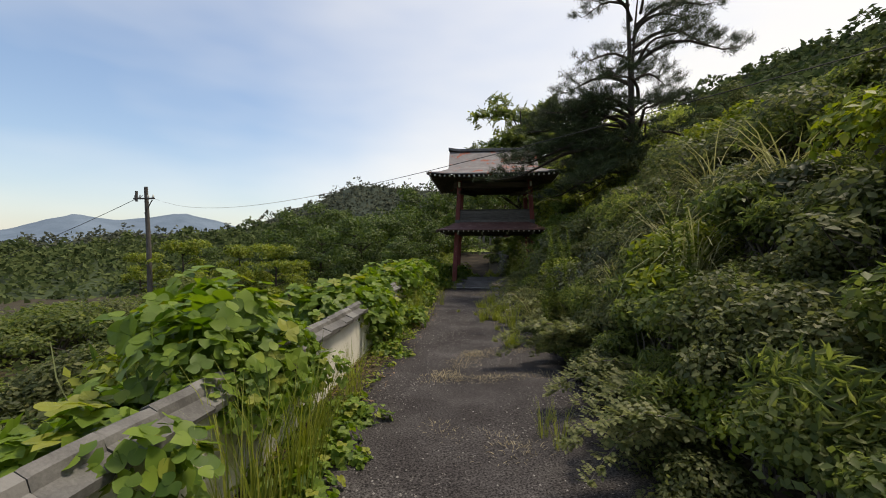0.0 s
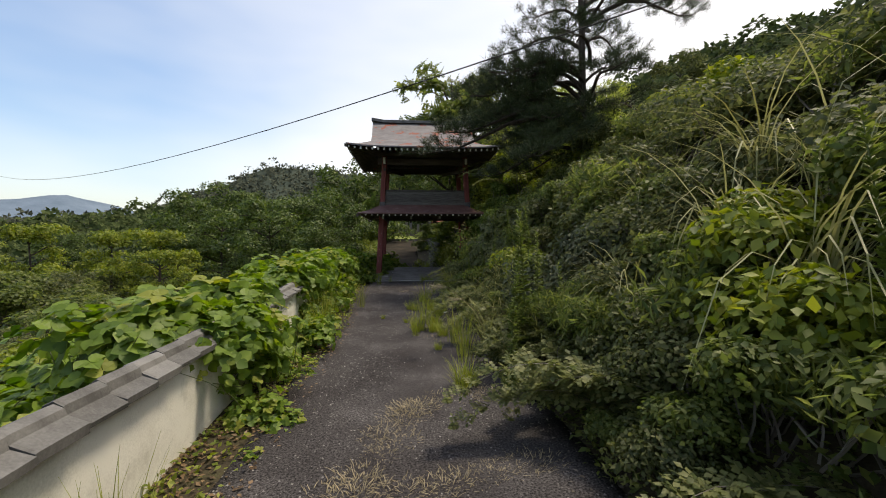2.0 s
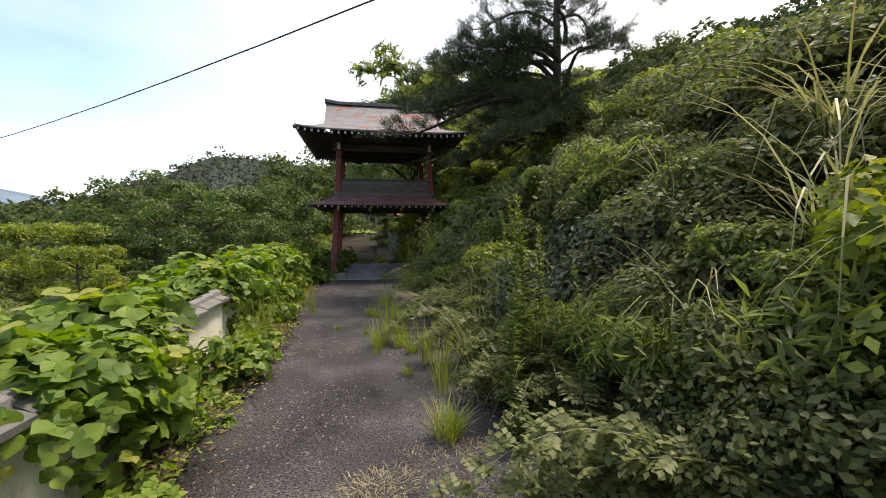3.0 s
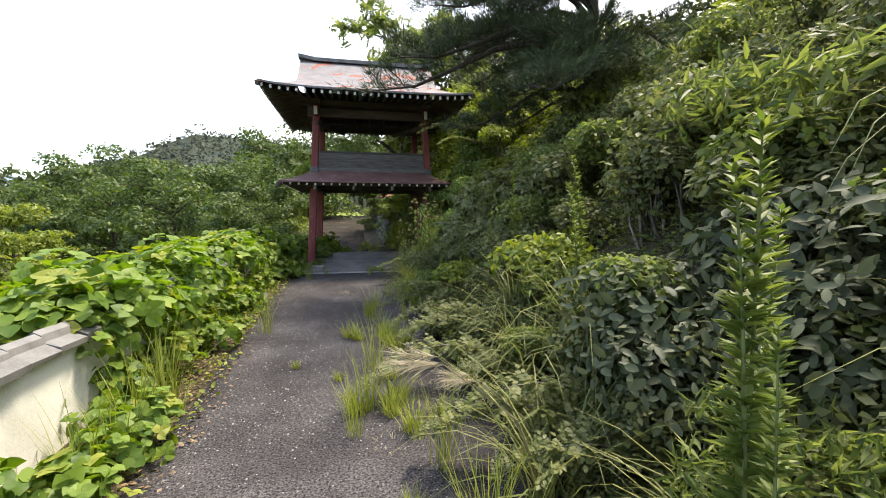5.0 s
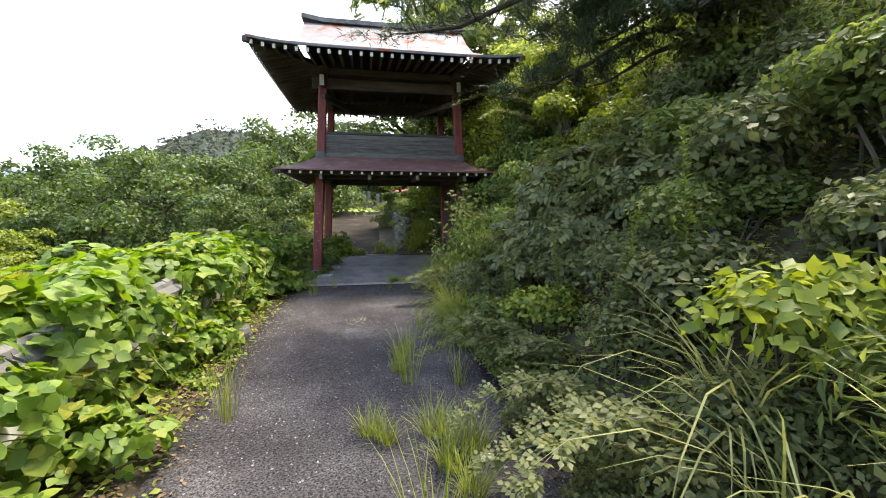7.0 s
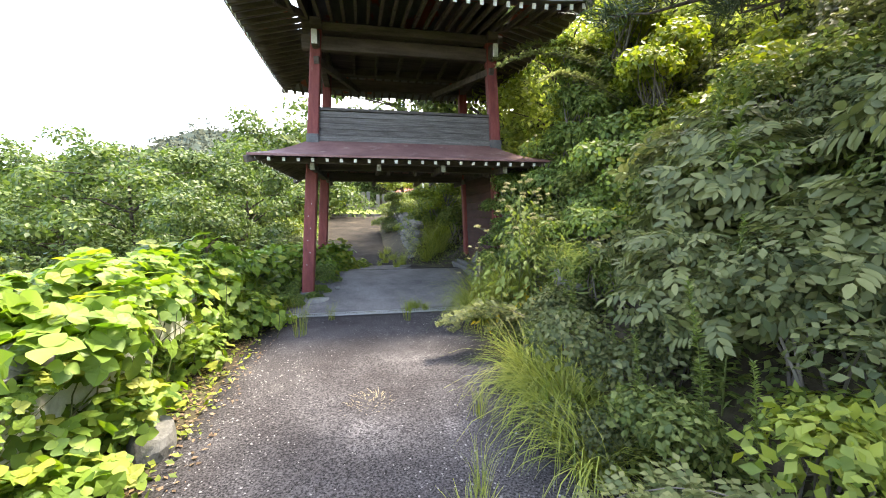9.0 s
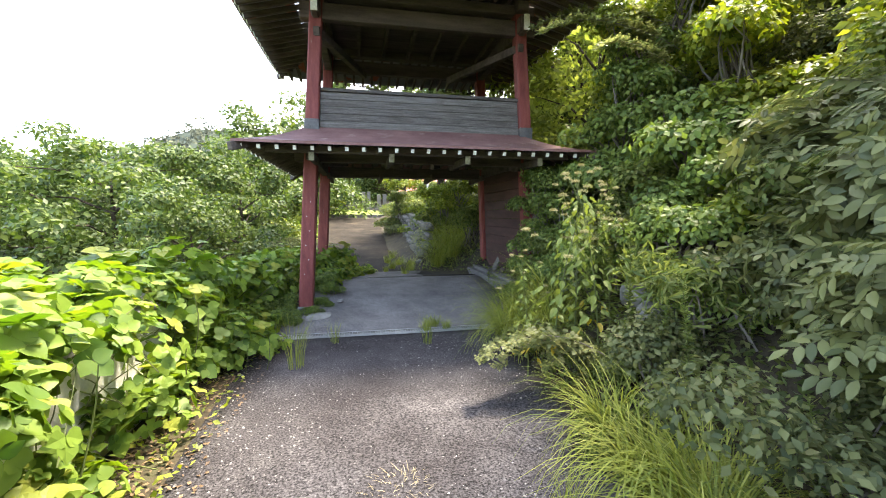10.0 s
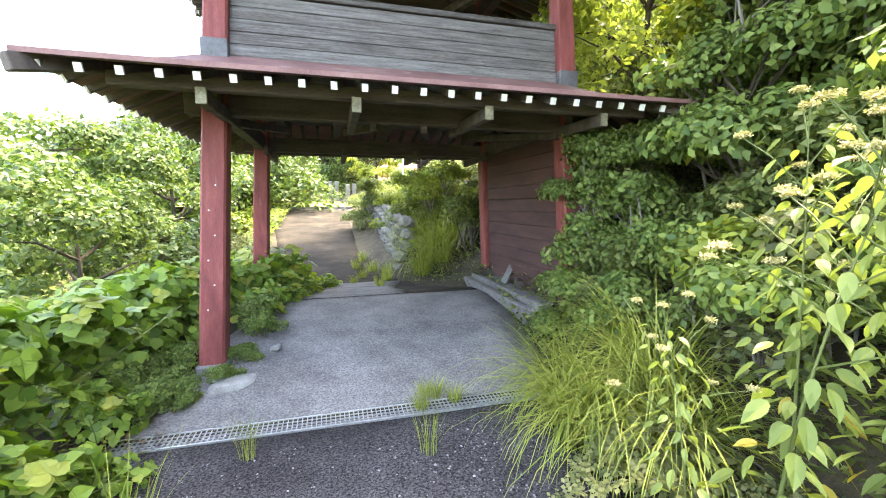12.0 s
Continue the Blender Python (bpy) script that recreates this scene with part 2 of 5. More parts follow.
TWIG = leafy("grey_twig", (0.05, 0.04, 0.03), (0.2, 0.18, 0.15), translucent=0.0)
FLOWER = leafy("cream_flower", (0.16, 0.2, 0.08), (0.3, 0.33, 0.16), translucent=0.2)
BROADLEAF = leafy("dark_leathery_leaf", (0.024, 0.044, 0.021), (0.072, 0.102, 0.05), (0.12, 0.13, 0.065), rough=0.55, translucent=0.25)
# yellow-green leaf, raised in colour and translucency to look sunlit
SUNLEAF = leafy("leaf_lightened_as_sunlit", (0.09, 0.15, 0.035), (0.24, 0.34, 0.085), (0.34, 0.37, 0.11), translucent=0.6)
YELLOWED = leafy("yellowed_leaf", (0.34, 0.2, 0.03), (0.4, 0.36, 0.06), translucent=0.35)
GRAVEL = leafy("pale_grit", (0.06, 0.056, 0.054), (0.22, 0.21, 0.2), (0.34, 0.33, 0.31), rough=0.9, translucent=0.0)
# hill base kept dark: the shade between leaf clumps is in its colour
HILLBASE = mat("wood_floor_shade_colour", [(0.3, (0.018, 0.03, 0.012)), (0.7, (0.05, 0.07, 0.028))], 0.6, 1.0, 0.0, 4)
# far hill floor and leaves: greyer copies, distance haze mixed into the colour
HILLBASE_FAR = mat("haze_tinted_wood_floor", [(0.3, (0.028, 0.04, 0.03)), (0.7, (0.055, 0.072, 0.05))], 0.4, 1.0, 0.0, 3)
HILLWOODS = leafy("haze_tinted_hill_leaf", (0.03, 0.045, 0.033), (0.075, 0.1, 0.068), (0.1, 0.12, 0.085), rough=0.9, spec=0.05, translucent=0.1)
WOODS = leafy("wooded_hill_leaf", (0.025, 0.05, 0.018), (0.085, 0.13, 0.05), (0.13, 0.17, 0.08), rough=0.9, spec=0.05, translucent=0.2)


# ---- mesh helpers ----
def bm_box(bm, lo, hi, m=None):
    vs = [Vector((x, y, z)) for z in (lo[2], hi[2]) for y in (lo[1], hi[1]) for x in (lo[0], hi[0])]
    if m is not None:
        vs = [m @ v for v in vs]
    v = [bm.verts.new(p) for p in vs]
    for f in ((0, 2, 3, 1), (4, 5, 7, 6), (0, 1, 5, 4), (2, 6, 7, 3), (0, 4, 6, 2), (1, 3, 7, 5)):
        bm.faces.new([v[i] for i in f])


def bm_loft(bm, rings, closed=True):
    """Joins rings of as many points each; caps both ends."""
    vr = [[bm.verts.new(p) for p in r] for r in rings]
    k = len(vr[0])
    for a, b in zip(vr, vr[1:]):
        for i in range(k if closed else k - 1):
            bm.faces.new((a[i], a[(i + 1) % k], b[(i + 1) % k], b[i]))
    if closed:
        bm.faces.new(vr[0][::-1])
        bm.faces.new(vr[-1])


def bm_tube(bm, pts, radii, k=6):
    pts = [Vector(p) for p in pts]
    rings = []
    for i, p in enumerate(pts):
        d = (pts[min(i + 1, len(pts) - 1)] - pts[max(i - 1, 0)]).normalized()
        a = d.orthogonal().normalized()
        b = d.cross(a)
        rings.append([p + (a * math.cos(2 * math.pi * j / k) + b * math.sin(2 * math.pi * j / k)) * radii[i] for j in range(k)])
    bm_loft(bm, rings)


def mesh_of(bm, name, material, bevel=0.0, smooth=False):
    bmesh.ops.recalc_face_normals(bm, faces=bm.faces)
    if bevel:
        bmesh.ops.bevel(bm, geom=bm.edges[:], offset=bevel, segments=1, affect="EDGES", clamp_overlap=True)
    me = bpy.data.meshes.new(name)
    bm.to_mesh(me)
    bm.free()
    me.materials.append(material)
    if smooth:
        me.polygons.foreach_set("use_smooth", [True] * len(me.polygons))
    return me


def thing(name, label, category, at=(0, 0, 0), group="", kind=""):
    e = new(name)
    e.location = at
    e.empty_display_size = 0.2
    return tagged(e, label, category, group, kind)


def part(name, bm, material, parent, label="", bevel=0.0, smooth=False, m=None):
    me = bm if isinstance(bm, bpy.types.Mesh) else mesh_of(bm, name, material, bevel, smooth)
    ob = new(name, me)
    ob.parent = parent
    if m is not None:
        ob.matrix_local = m
    return tagged(ob, label)


def box_part(name, lo, hi, material, parent, label="", bevel=0.006):
    bm = bmesh.new()
    bm_box(bm, lo, hi)
    return part(name, bm, material, parent, label, bevel)


def scatter_mesh(name, verts, faces, pos, rot, size, material):
    """One mesh of many copies of a small leaf: verts (k,3), faces as tuples, pos (n,3), rot (n,3,3), size (n,) or (n,3)."""
    verts, n, k = np.asarray(verts, float), len(pos), len(verts)
    size = np.asarray(size, float)
    size = size[:, None, None] if size.ndim == 1 else size[:, None, :]
    v = np.einsum("nij,nkj->nki", rot, verts[None] * size) + pos[:, None]
    per = sum(len(f) for f in faces)
    loops = (np.concatenate([np.array(f) for f in faces])[None] + (np.arange(n) * k)[:, None]).ravel()
    lens = np.array([len(f) for f in faces])
    starts = ((np.cumsum(lens) - lens)[None] + (np.arange(n) * per)[:, None]).ravel()
    me = bpy.data.meshes.new(name)
    me.vertices.add(n * k)
    me.vertices.foreach_set("co", v.ravel())
    me.loops.add(len(loops))
    me.loops.foreach_set("vertex_index", loops.astype(np.int32))
    me.polygons.add(len(starts))
    me.polygons.foreach_set("loop_start", starts.astype(np.int32))
    me.update(calc_edges=True)
    me.validate()
    me.materials.append(material)
    return me


def frames_from(z_dir, spin):
    """Rotations (n,3,3) whose third axis is z_dir, turned about it by spin."""
    z = z_dir / np.linalg.norm(z_dir, axis=1, keepdims=True)
    h = np.where(np.abs(z[:, 2:3]) > 0.95, np.array([[1.0, 0, 0]]), np.array([[0, 0, 1.0]]))
    x = np.cross(h, z)
    x /= np.linalg.norm(x, axis=1, keepdims=True)
    y = np.cross(z, x)
    c, s = np.cos(spin)[:, None], np.sin(spin)[:, None]
    return np.stack([x * c + y * s, y * c - x * s, z], axis=2)


# leaves lie along +y from their foot, face +z
OVAL = ([(0, 0, 0), (-0.17, 0.2, 0.05), (-0.22, 0.52, 0.06), (-0.13, 0.8, 0.0), (0, 1, -0.07), (0.13, 0.8, 0.0), (0.22, 0.52, 0.06), (0.17, 0.2, 0.05), (0, 0.5, 0)], [(0, 8, 2, 1), (8, 4, 3, 2), (0, 7, 6, 8), (8, 6, 5, 4)])
QUAD = ([(0, 0, 0), (-0.3, 0.45, 0.06), (0, 1, -0.04), (0.3, 0.45, 0.06)], [(0, 2, 1), (0, 3, 2)])
LANCE = ([(0, 0, 0), (-0.1, 0.4, 0.03), (0, 1, -0.14), (0.1, 0.4, 0.03)], [(0, 2, 1), (0, 3, 2)])
NEEDLE = ([(-0.028, 0, 0), (0.028, 0, 0), (0, 1, 0.0)], [(0, 1, 2)])


def leaflet(w, lobes=0.0):
    """A broad leaflet, folded a little along its midrib, with a drawn-out tip."""
    side = [(0.3 * w, 0.08), (0.52 * w, 0.3), (0.5 * w * (1 - lobes), 0.55), (0.3 * w, 0.8)]
    vs = [(0, 0, 0), (0, 0.42, -0.02), (0, 1.06, -0.12)]
    vs += [(-x, y, 0.16 * x - 0.05 * y * y) for x, y in side] + [(x, y, 0.16 * x - 0.05 * y * y) for x, y in side]
    return vs, [(0, 1, 4, 3), (1, 6, 5, 4), (1, 2, 6), (0, 7, 8, 1), (1, 8, 9, 10), (1, 10, 2)]


def trifoliate():
    """Three broad leaflets on one stalk, as kudzu bears them."""
    v, f = leaflet(1.0)
    va, fa = [], []
    for ang, foot, s in ((0, (0, 0.28, 0), 1.0), (72, (-0.02, 0.06, 0), 0.88), (-72, (0.02, 0.06, 0), 0.88)):
        m = Matrix.Translation(foot) @ pose(0, 0, 0, 6, 0, ang) @ Matrix.Scale(s, 4)
        o = len(va)
        va += [tuple(m @ Vector(p)) for p in v]
        fa += [tuple(i + o for i in q) for q in f]
    o = len(va)
    va += [(-0.012, -0.35, -0.1), (0.012, -0.35, -0.1), (0, 0.3, 0.0)]
    fa += [(o, o + 1, o + 2)]
    return va, fa


def pinnate(pairs=4, w=1.0, fine=True):
    """A feathered leaf: pairs of leaflets along a stalk."""
    v, f = OVAL if fine else QUAD
    va, fa = [], []
    spots = [((0, 0.22 + 0.7 * i / pairs, 0), sgn * (68 - 6 * i)) for i in range(pairs) for sgn in (1, -1)] + [((0, 0.95, 0), 0)]
    for foot, ang in spots:
        m = Matrix.Translation(foot) @ pose(0, 0, 0, -12, 0, ang) @ Matrix.Diagonal((0.42 * w, 0.42, 0.42, 1))
        o = len(va)
        va += [tuple(m @ Vector(p)) for p in v]
        fa += [tuple(i + o for i in q) for q in f]
    o = len(va)
    va += [(-0.01, 0, 0), (0.01, 0, 0), (0, 1.0, 0)]
    fa += [(o, o + 1, o + 2)]
    return va, fa


TRI, FEATHER = trifoliate(), pinnate()
FEATHER_SMALL, FEATHER_FAR = pinnate(3, 1.2, False), pinnate(4, 1.0, False)
rng = np.random.default_rng(5)


def leaf_cloud(n, centres, radii, squash=0.75, shell=0.55):
    """Points and outward ways in the outer shell of several soft lumps."""
    centres, radii = np.asarray(centres, float), np.asarray(radii, float)
    w = radii ** 2
    pick = rng.choice(len(centres), n, p=w / w.sum())
    d = rng.normal(size=(n, 3))
    d /= np.linalg.norm(d, axis=1, keepdims=True)
    d[:, 2] = np.where(d[:, 2] < -0.35, -d[:, 2], d[:, 2])
    r = radii[pick] * (shell + (1.12 - shell) * rng.random(n) ** 0.7)
    p = centres[pick] + d * r[:, None] * np.array([1, 1, squash])
    return p, d


def leaves(name, shape, n, centres, radii, size, material, up=0.7, loose=0.6, squash=0.75, shell=0.55):
    p, d = leaf_cloud(n, centres, radii, squash, shell)
    z = d + np.array([0, 0, up]) + rng.normal(size=(n, 3)) * loose
    s = size * (0.6 + 0.7 * rng.random(n))
    return scatter_mesh(name, shape[0], shape[1], p, frames_from(z, rng.random(n) * 6.283), s, material)


def blades(name, n, foot_r, length, width, bend, material, segs=5, lean=0.25):
    """Grass blades that rise from one foot and arch over."""
    vs, fs = [], []
    for i in range(n):
        a, r = rng.random() * 6.283, foot_r * math.sqrt(rng.random())
        b = a + rng.normal() * 0.8
        L, k = length * (0.55 + 0.55 * rng.random()), bend * (0.5 + rng.random())
        ang = lean * abs(rng.normal()) * 0.8
        x, y, z = r * math.cos(a), r * math.sin(a), -0.03
        o = len(vs)
        for j in range(segs + 1):
            t = j / segs
            w = width * (1 - t) ** 0.7 * (0.6 + 0.4 * min(1, t * 4)) + 0.0006
            vs += [(x - w * math.sin(b), y + w * math.cos(b), z), (x + w * math.sin(b), y - w * math.cos(b), z)]
            ang2 = min(ang + k * t * 1.6, 2.7)
            x, y, z = x + L / segs * math.sin(ang2) * math.cos(b), y + L / segs * math.sin(ang2) * math.sin(b), z + L / segs * math.cos(ang2)
        fs += [(o + 2 * j, o + 2 * j + 1, o + 2 * j + 3, o + 2 * j + 2) for j in range(segs)]
    me = bpy.data.meshes.new(name)
    me.from_pydata(vs, [], fs)
    me.materials.append(material)
    return me


def stems(name, feet_tips, r0, r1, material, k=4, droop=0.0):
    bm = bmesh.new()
    for a, b in feet_tips:
        a, b = Vector(a), Vector(b)
        mid = (a + b) / 2 + Vector((rng.normal() * 0.08, rng.normal() * 0.08, droop + 0.03)) * (b - a).length
        bm_tube(bm, [a, a.lerp(mid, 0.6), mid.lerp(b, 0.3), b], [r0, r0 * 0.8 + r1 * 0.2, (r0 + r1) / 2, r1], k)
    return mesh_of(bm, name, material)


# ---- the lie of the land ----
def lerp_table(v, table):
    return float(np.interp(v, [a for a, _ in table], [b for _, b in table]))


ROAD_Z = [(-30, 0.0), (15.0, 0.03), (18.1, 0.02), (19.6, 0.28), (20.6, 0.36), (21.1, 0.34), (22.3, 0.2), (24.5, 0.24), (28, 0.52), (37, 1.5), (48, 2.2), (80, 4.0)]
ROAD_L = [(-30, -1.35), (6, -1.35), (10, -1.35), (14, -1.6), (18, -1.75), (20, -1.2), (22, -0.9), (24, -1.3), (30, -2.1), (37, -2.5), (60, -3)]
ROAD_R = [(-30, 1.25), (6, 1.2), (12, 1.15), (16, 1.35), (18, 1.75), (21, 2.2), (22.5, 1.3), (24, 0.5), (37, 0.6), (60, 0.7)]


def ground_z(x, y):
    g, l, r = lerp_table(y, ROAD_Z), lerp_table(y, ROAD_L), lerp_table(y, ROAD_R)
    if x > r:
        d = x - r
        h = 0.95 * max(0, min(d, 3.2) - 0.12) + 0.5 * max(0, min(d, 28) - 3.2) + 0.12 * max(0, min(d, 200) - 28)
        if y > 22:
            h *= 0.55
        return g + h + 0.05 * noise.noise((x * 1.3, y * 1.3, 0)) * min(d, 1)
    l = min(l, -1.9)
    if x < l:
        d = l - x
        fall = min(1.7, 0.5 * max(0, d - 0.3))
        far = max(0, d - 60) * 0.01
        return g * max(0, 1 - d / 25) - fall + far + 0.1 * noise.noise((x * 0.6, y * 0.6, 3)) * min(d, 1)
    return g - 0.012


def grid_mesh(name, xs, ys, zf, material):
    bm = bmesh.new()
    rows = [[bm.verts.new((x, y, zf(x, y))) for x in xs] for y in ys]
    for a, b in zip(rows, rows[1:]):
        for i in range(len(xs) - 1):
            bm.faces.new((a[i], a[i + 1], b[i + 1], b[i]))
    return mesh_of(bm, name, material, smooth=True)


def spread(lo, hi, fine_lo, fine_hi, step, grow=1.35):
    v = list(np.arange(fine_lo, fine_hi, step))
    s, x = step, fine_lo
    while x > lo:
        s *= grow
        x -= s
        v.insert(0, x)
    s, x = step, v[-1]
    while x < hi:
        s *= grow
        x += s
        v.append(x)
    return v


tagged(new("ground", grid_mesh("ground", spread(-2500, 2500, -8, 8, 0.4), spread(-2500, 3000, -6, 44, 0.5), ground_z, SOIL)), "dark soil and litter under overgrown slopes", "ground", kind="structure")


def road_mesh(name, y0, y1, step, material, lift, xl=None, xr=None, wob=0.08):
    bm = bmesh.new()
    ys = np.arange(y0, y1 + 1e-6, step)
    rows = []
    for y in ys:
        l = (lerp_table(y, ROAD_L) if xl is None else xl) + wob * noise.noise((1, y * 0.9, 0))
        r = (lerp_table(y, ROAD_R) if xr is None else xr) + wob * noise.noise((5, y * 0.9, 0))
        rows.append([bm.verts.new((l + (r - l) * i / 10, y, lerp_table(y, ROAD_Z) + lift + 0.008 * noise.noise((l + (r - l) * i / 10, y * 0.8, 7)))) for i in range(11)])
    for a, b in zip(rows, rows[1:]):
        for i in range(10):
            bm.faces.new((a[i], a[i + 1], b[i + 1], b[i]))
    for f in list(bm.faces):
        f.smooth = True
    ext = bmesh.ops.extrude_face_region(bm, geom=bm.faces[:])
    for v in ext["geom"]:
        if isinstance(v, bmesh.types.BMVert):
            v.co.z -= 0.07
    return mesh_of(bm, name, material)


tagged(new("road", road_mesh("road", -14.06, 17.94, 0.25, ASPHALT, 0.006)), "dark worn asphalt lane with cracks and grit", "road", kind="structure")
tagged(new("pavement", road_mesh("pavement", 18.16, 20.95, 0.12, CONCRETE, 0.008)), "grey worn concrete slab running under the gate", "concrete slab", kind="structure")
tagged(new("road", road_mesh("road_up", 20.97, 36.6, 0.3, OLDLANE, 0.006)), "dark brown lane climbing beyond the gate", "road", kind="structure")
# concrete patch over the lane; its pale shape also stands for sunlight
tagged(new("pavement", road_mesh("pavement_patch", 20.99, 22.9, 0.15, CONCRETE, 0.013, -0.75, 0.85, 0.3)), "dusty concrete patch behind the slab, pale as if sunlit", "concrete slab", kind="structure")

# drain across the lane
drain = thing("drain_grating", "galvanised steel grating over a drain across the lane", "drain", (0, 18.05, 0.02))
bars = bmesh.new()
for sy in (-0.1, 0.085):
    bm_box(bars, (-1.75, sy, -0.05), (1.75, sy + 0.016, 0.014))
part("frame", bars, STEEL, drain)
bm = bmesh.new()
bm_box(bm, (-0.003, -0.082, -0.02), (0.003, 0.083, 0.011))
bar_mesh = mesh_of(bm, "cross_bar", STEEL)
for i in range(100):
    part("cross_bar", bar_mesh, STEEL, drain, m=pose(-1.735 + i * 0.035, 0, 0))
for sy in (-0.045, 0.0, 0.045):
    box_part("long_bar", (-1.74, sy, -0.018), (1.75, sy + 0.006, 0.008), STEEL, drain, bevel=0)
box_part("channel", (-1.75, -0.13, -0.12), (1.75, 0.13, -0.07), CONCRETE, drain, "dark concrete channel below", bevel=0)

# ---- boundary wall ----
WALL = [(-8, -1.45, 0.745), (0, -1.55, 0.745), (1.6, -1.6, 0.755), (4.8, -1.78, 0.765), (7.8, -1.98, 0.785), (9.5, -2.08, 0.805), (16.6, -2.35, 0.93)]


def wall_at(y):
    return lerp_table(y, [(a, b) for a, b, _ in WALL]), lerp_table(y, [(a, c) for a, _, c in WALL])


bm = bmesh.new()
rings = []
for y in np.arange(-8, 16.61, 0.3):
    x, z = wall_at(y)
    rings.append([(x + 0.075, y, -0.2), (x + 0.07, y, z - 0.08), (x - 0.07, y, z - 0.08), (x - 0.075, y, -1.2)])
bm_loft(bm, rings)
wall_left = tagged(new("wall_left", mesh_of(bm, "wall_left", PLASTER)), "low white plastered boundary wall, stained, under vines", "wall", kind="structure")
cop_meshes = []
for k in range(3):
    bm = bmesh.new()
    prof = [(-0.15, -0.085), (-0.155, -0.05), (-0.06, -0.004), (-0.046, 0.036), (0.0, 0.055), (0.046, 0.036), (0.06, -0.004), (0.155, -0.05), (0.15, -0.085)]
    j = [rng.normal() * 0.006 for _ in prof]
    bm_loft(bm, [[(a * 0.985, -0.145, b + c) for (a, b), c in zip(prof, j)], [(a, -0.13, b + 0.004 + c) for (a, b), c in zip(prof, j)], [(a, 0.145, b + c) for (a, b), c in zip(prof, j)]])
    cop_meshes.append(mesh_of(bm, "coping_tile", COPING))
y, i = -7.8, 0
while y < 16.5:
    x, z = wall_at(y)
    t = part("coping_tile", cop_meshes[i % 3], COPING, wall_left, m=pose(x, y, z, rng.normal() * 0.7, rng.normal() * 1.2, 1.5 + rng.normal() * 0.8))
    y += 0.297
    i += 1

# ---- the gate tower ----
GX, GY = 0.57, 20.3
gate = thing("gate_tower", "two-storey timber temple gate with red posts and peeling roof", "gate", (0, 0, 0))


def post_half(z):
    """Half spans of the leaning posts, across and along, at height z."""
    return 1.86 - 0.054 * (z - 0.3), 1.3 - 0.03 * (z - 0.3)


def post(sx, sy, name="post"):
    bm = bmesh.new()
    rings = []
    for z, w in ((0.24, 0.108), (0.3, 0.106), (2.0, 0.103), (4.0, 0.097), (5.0, 0.095)):
        hx, hy = post_half(z)
        cx, cy, c = GX + sx * hx, GY + sy * hy, w * 0.82
        rings.append([(cx + a, cy + b, z) for a, b in ((-c, -w), (c, -w), (w, -c), (w, c), (c, w), (-c, w), (-w, c), (-w, -c))])
    bm_loft(bm, rings)
    p = part(name, bm, REDPOST, gate, "square post in worn red paint")
    # grey shoe where the post meets the lower roof
    bm = bmesh.new()
    hx, hy = post_half(3.0)
    bm_box(bm, (GX + sx * hx - 0.108, GY + sy * hy - 0.108, 2.9), (GX + sx * hx + 0.108, GY + sy * hy + 0.108, 3.1))
    part("collar", bm, ROOFDARK, p, "dark sheet collar", 0.006)
    bm = bmesh.new()
    hx, hy = post_half(0.2)
    bm_box(bm, (GX + sx * hx - 0.13, GY + sy * hy - 0.13, 0.0), (GX + sx * hx + 0.13, GY + sy * hy + 0.13, 0.25))
    part("base_stone", bm, STONE, p, "concrete footing", 0.02)
    # bolt heads up the face
    return p


for sx in (-1, 1):
    for sy in (-1, 1):
        p = post(sx, sy)
        if sy < 0 and sx < 0:
            for k in range(6):
                z = 0.75 + 0.22 * k
                hx, hy = post_half(z)
                bm = bmesh.new()
                bm_tube(bm, [(GX - hx - 0.03 + 0.05 * (k % 2), GY - hy - 0.112, z), (GX - hx - 0.03 + 0.05 * (k % 2), GY - hy - 0.1, z)], [0.007, 0.009], 6)
                part("bolt", bm, WHITEPAINT, p)


def beam(name, a, b, w, h, material=DARKWOOD, label="", bevel=0.008, parent=None):
    """A squared timber from a to b; w across, h high, its top edge along the line."""
    a, b = Vector(a), Vector(b)
    d = (b - a).normalized()
    s = d.cross(Vector((0, 0, 1))).normalized() * w / 2
    u = s.cross(d).normalized() * h
    bm = bmesh.new()
    bm_loft(bm, [[p - s, p + s, p + s - u, p - s - u] for p in (a, b)])
    return part(name, bm, material, parent or gate, label, bevel)


def ring_beams(z, w, h, out=0.0, name="beam"):
    hx, hy = post_half(z)
    hx, hy = hx + out, hy + out
    for sy in (-1, 1):
        beam(name, (GX - hx - 0.25, GY + sy * hy, z), (GX + hx + 0.25, GY + sy * hy, z), w, h)
    for sx in (-1, 1):
        beam(name, (GX + sx * hx, GY - hy - 0.25, z + 0.012), (GX + sx * hx, GY + hy + 0.25, z + 0.012), w * 0.96, h)


ring_beams(2.66, 0.13, 0.2)
ring_beams(4.83, 0.14, 0.24)
ring_beams(5.06, 0.2, 0.14, name="wall_plate")
# floor of the upper storey: joists and boards
for i in range(5):
    x = GX - 1.36 + 0.68 * i
    beam("joist", (x, GY - 1.2, 2.86), (x, GY + 1.2, 2.86), 0.1, 0.17)
for i in range(11):
    y = GY - 1.22 + 0.224 * i
    box_part("floor_board", (GX - 1.7, y, 2.864), (GX + 1.7, y + 0.216, 2.892), DARKWOOD, gate, bevel=0.003)


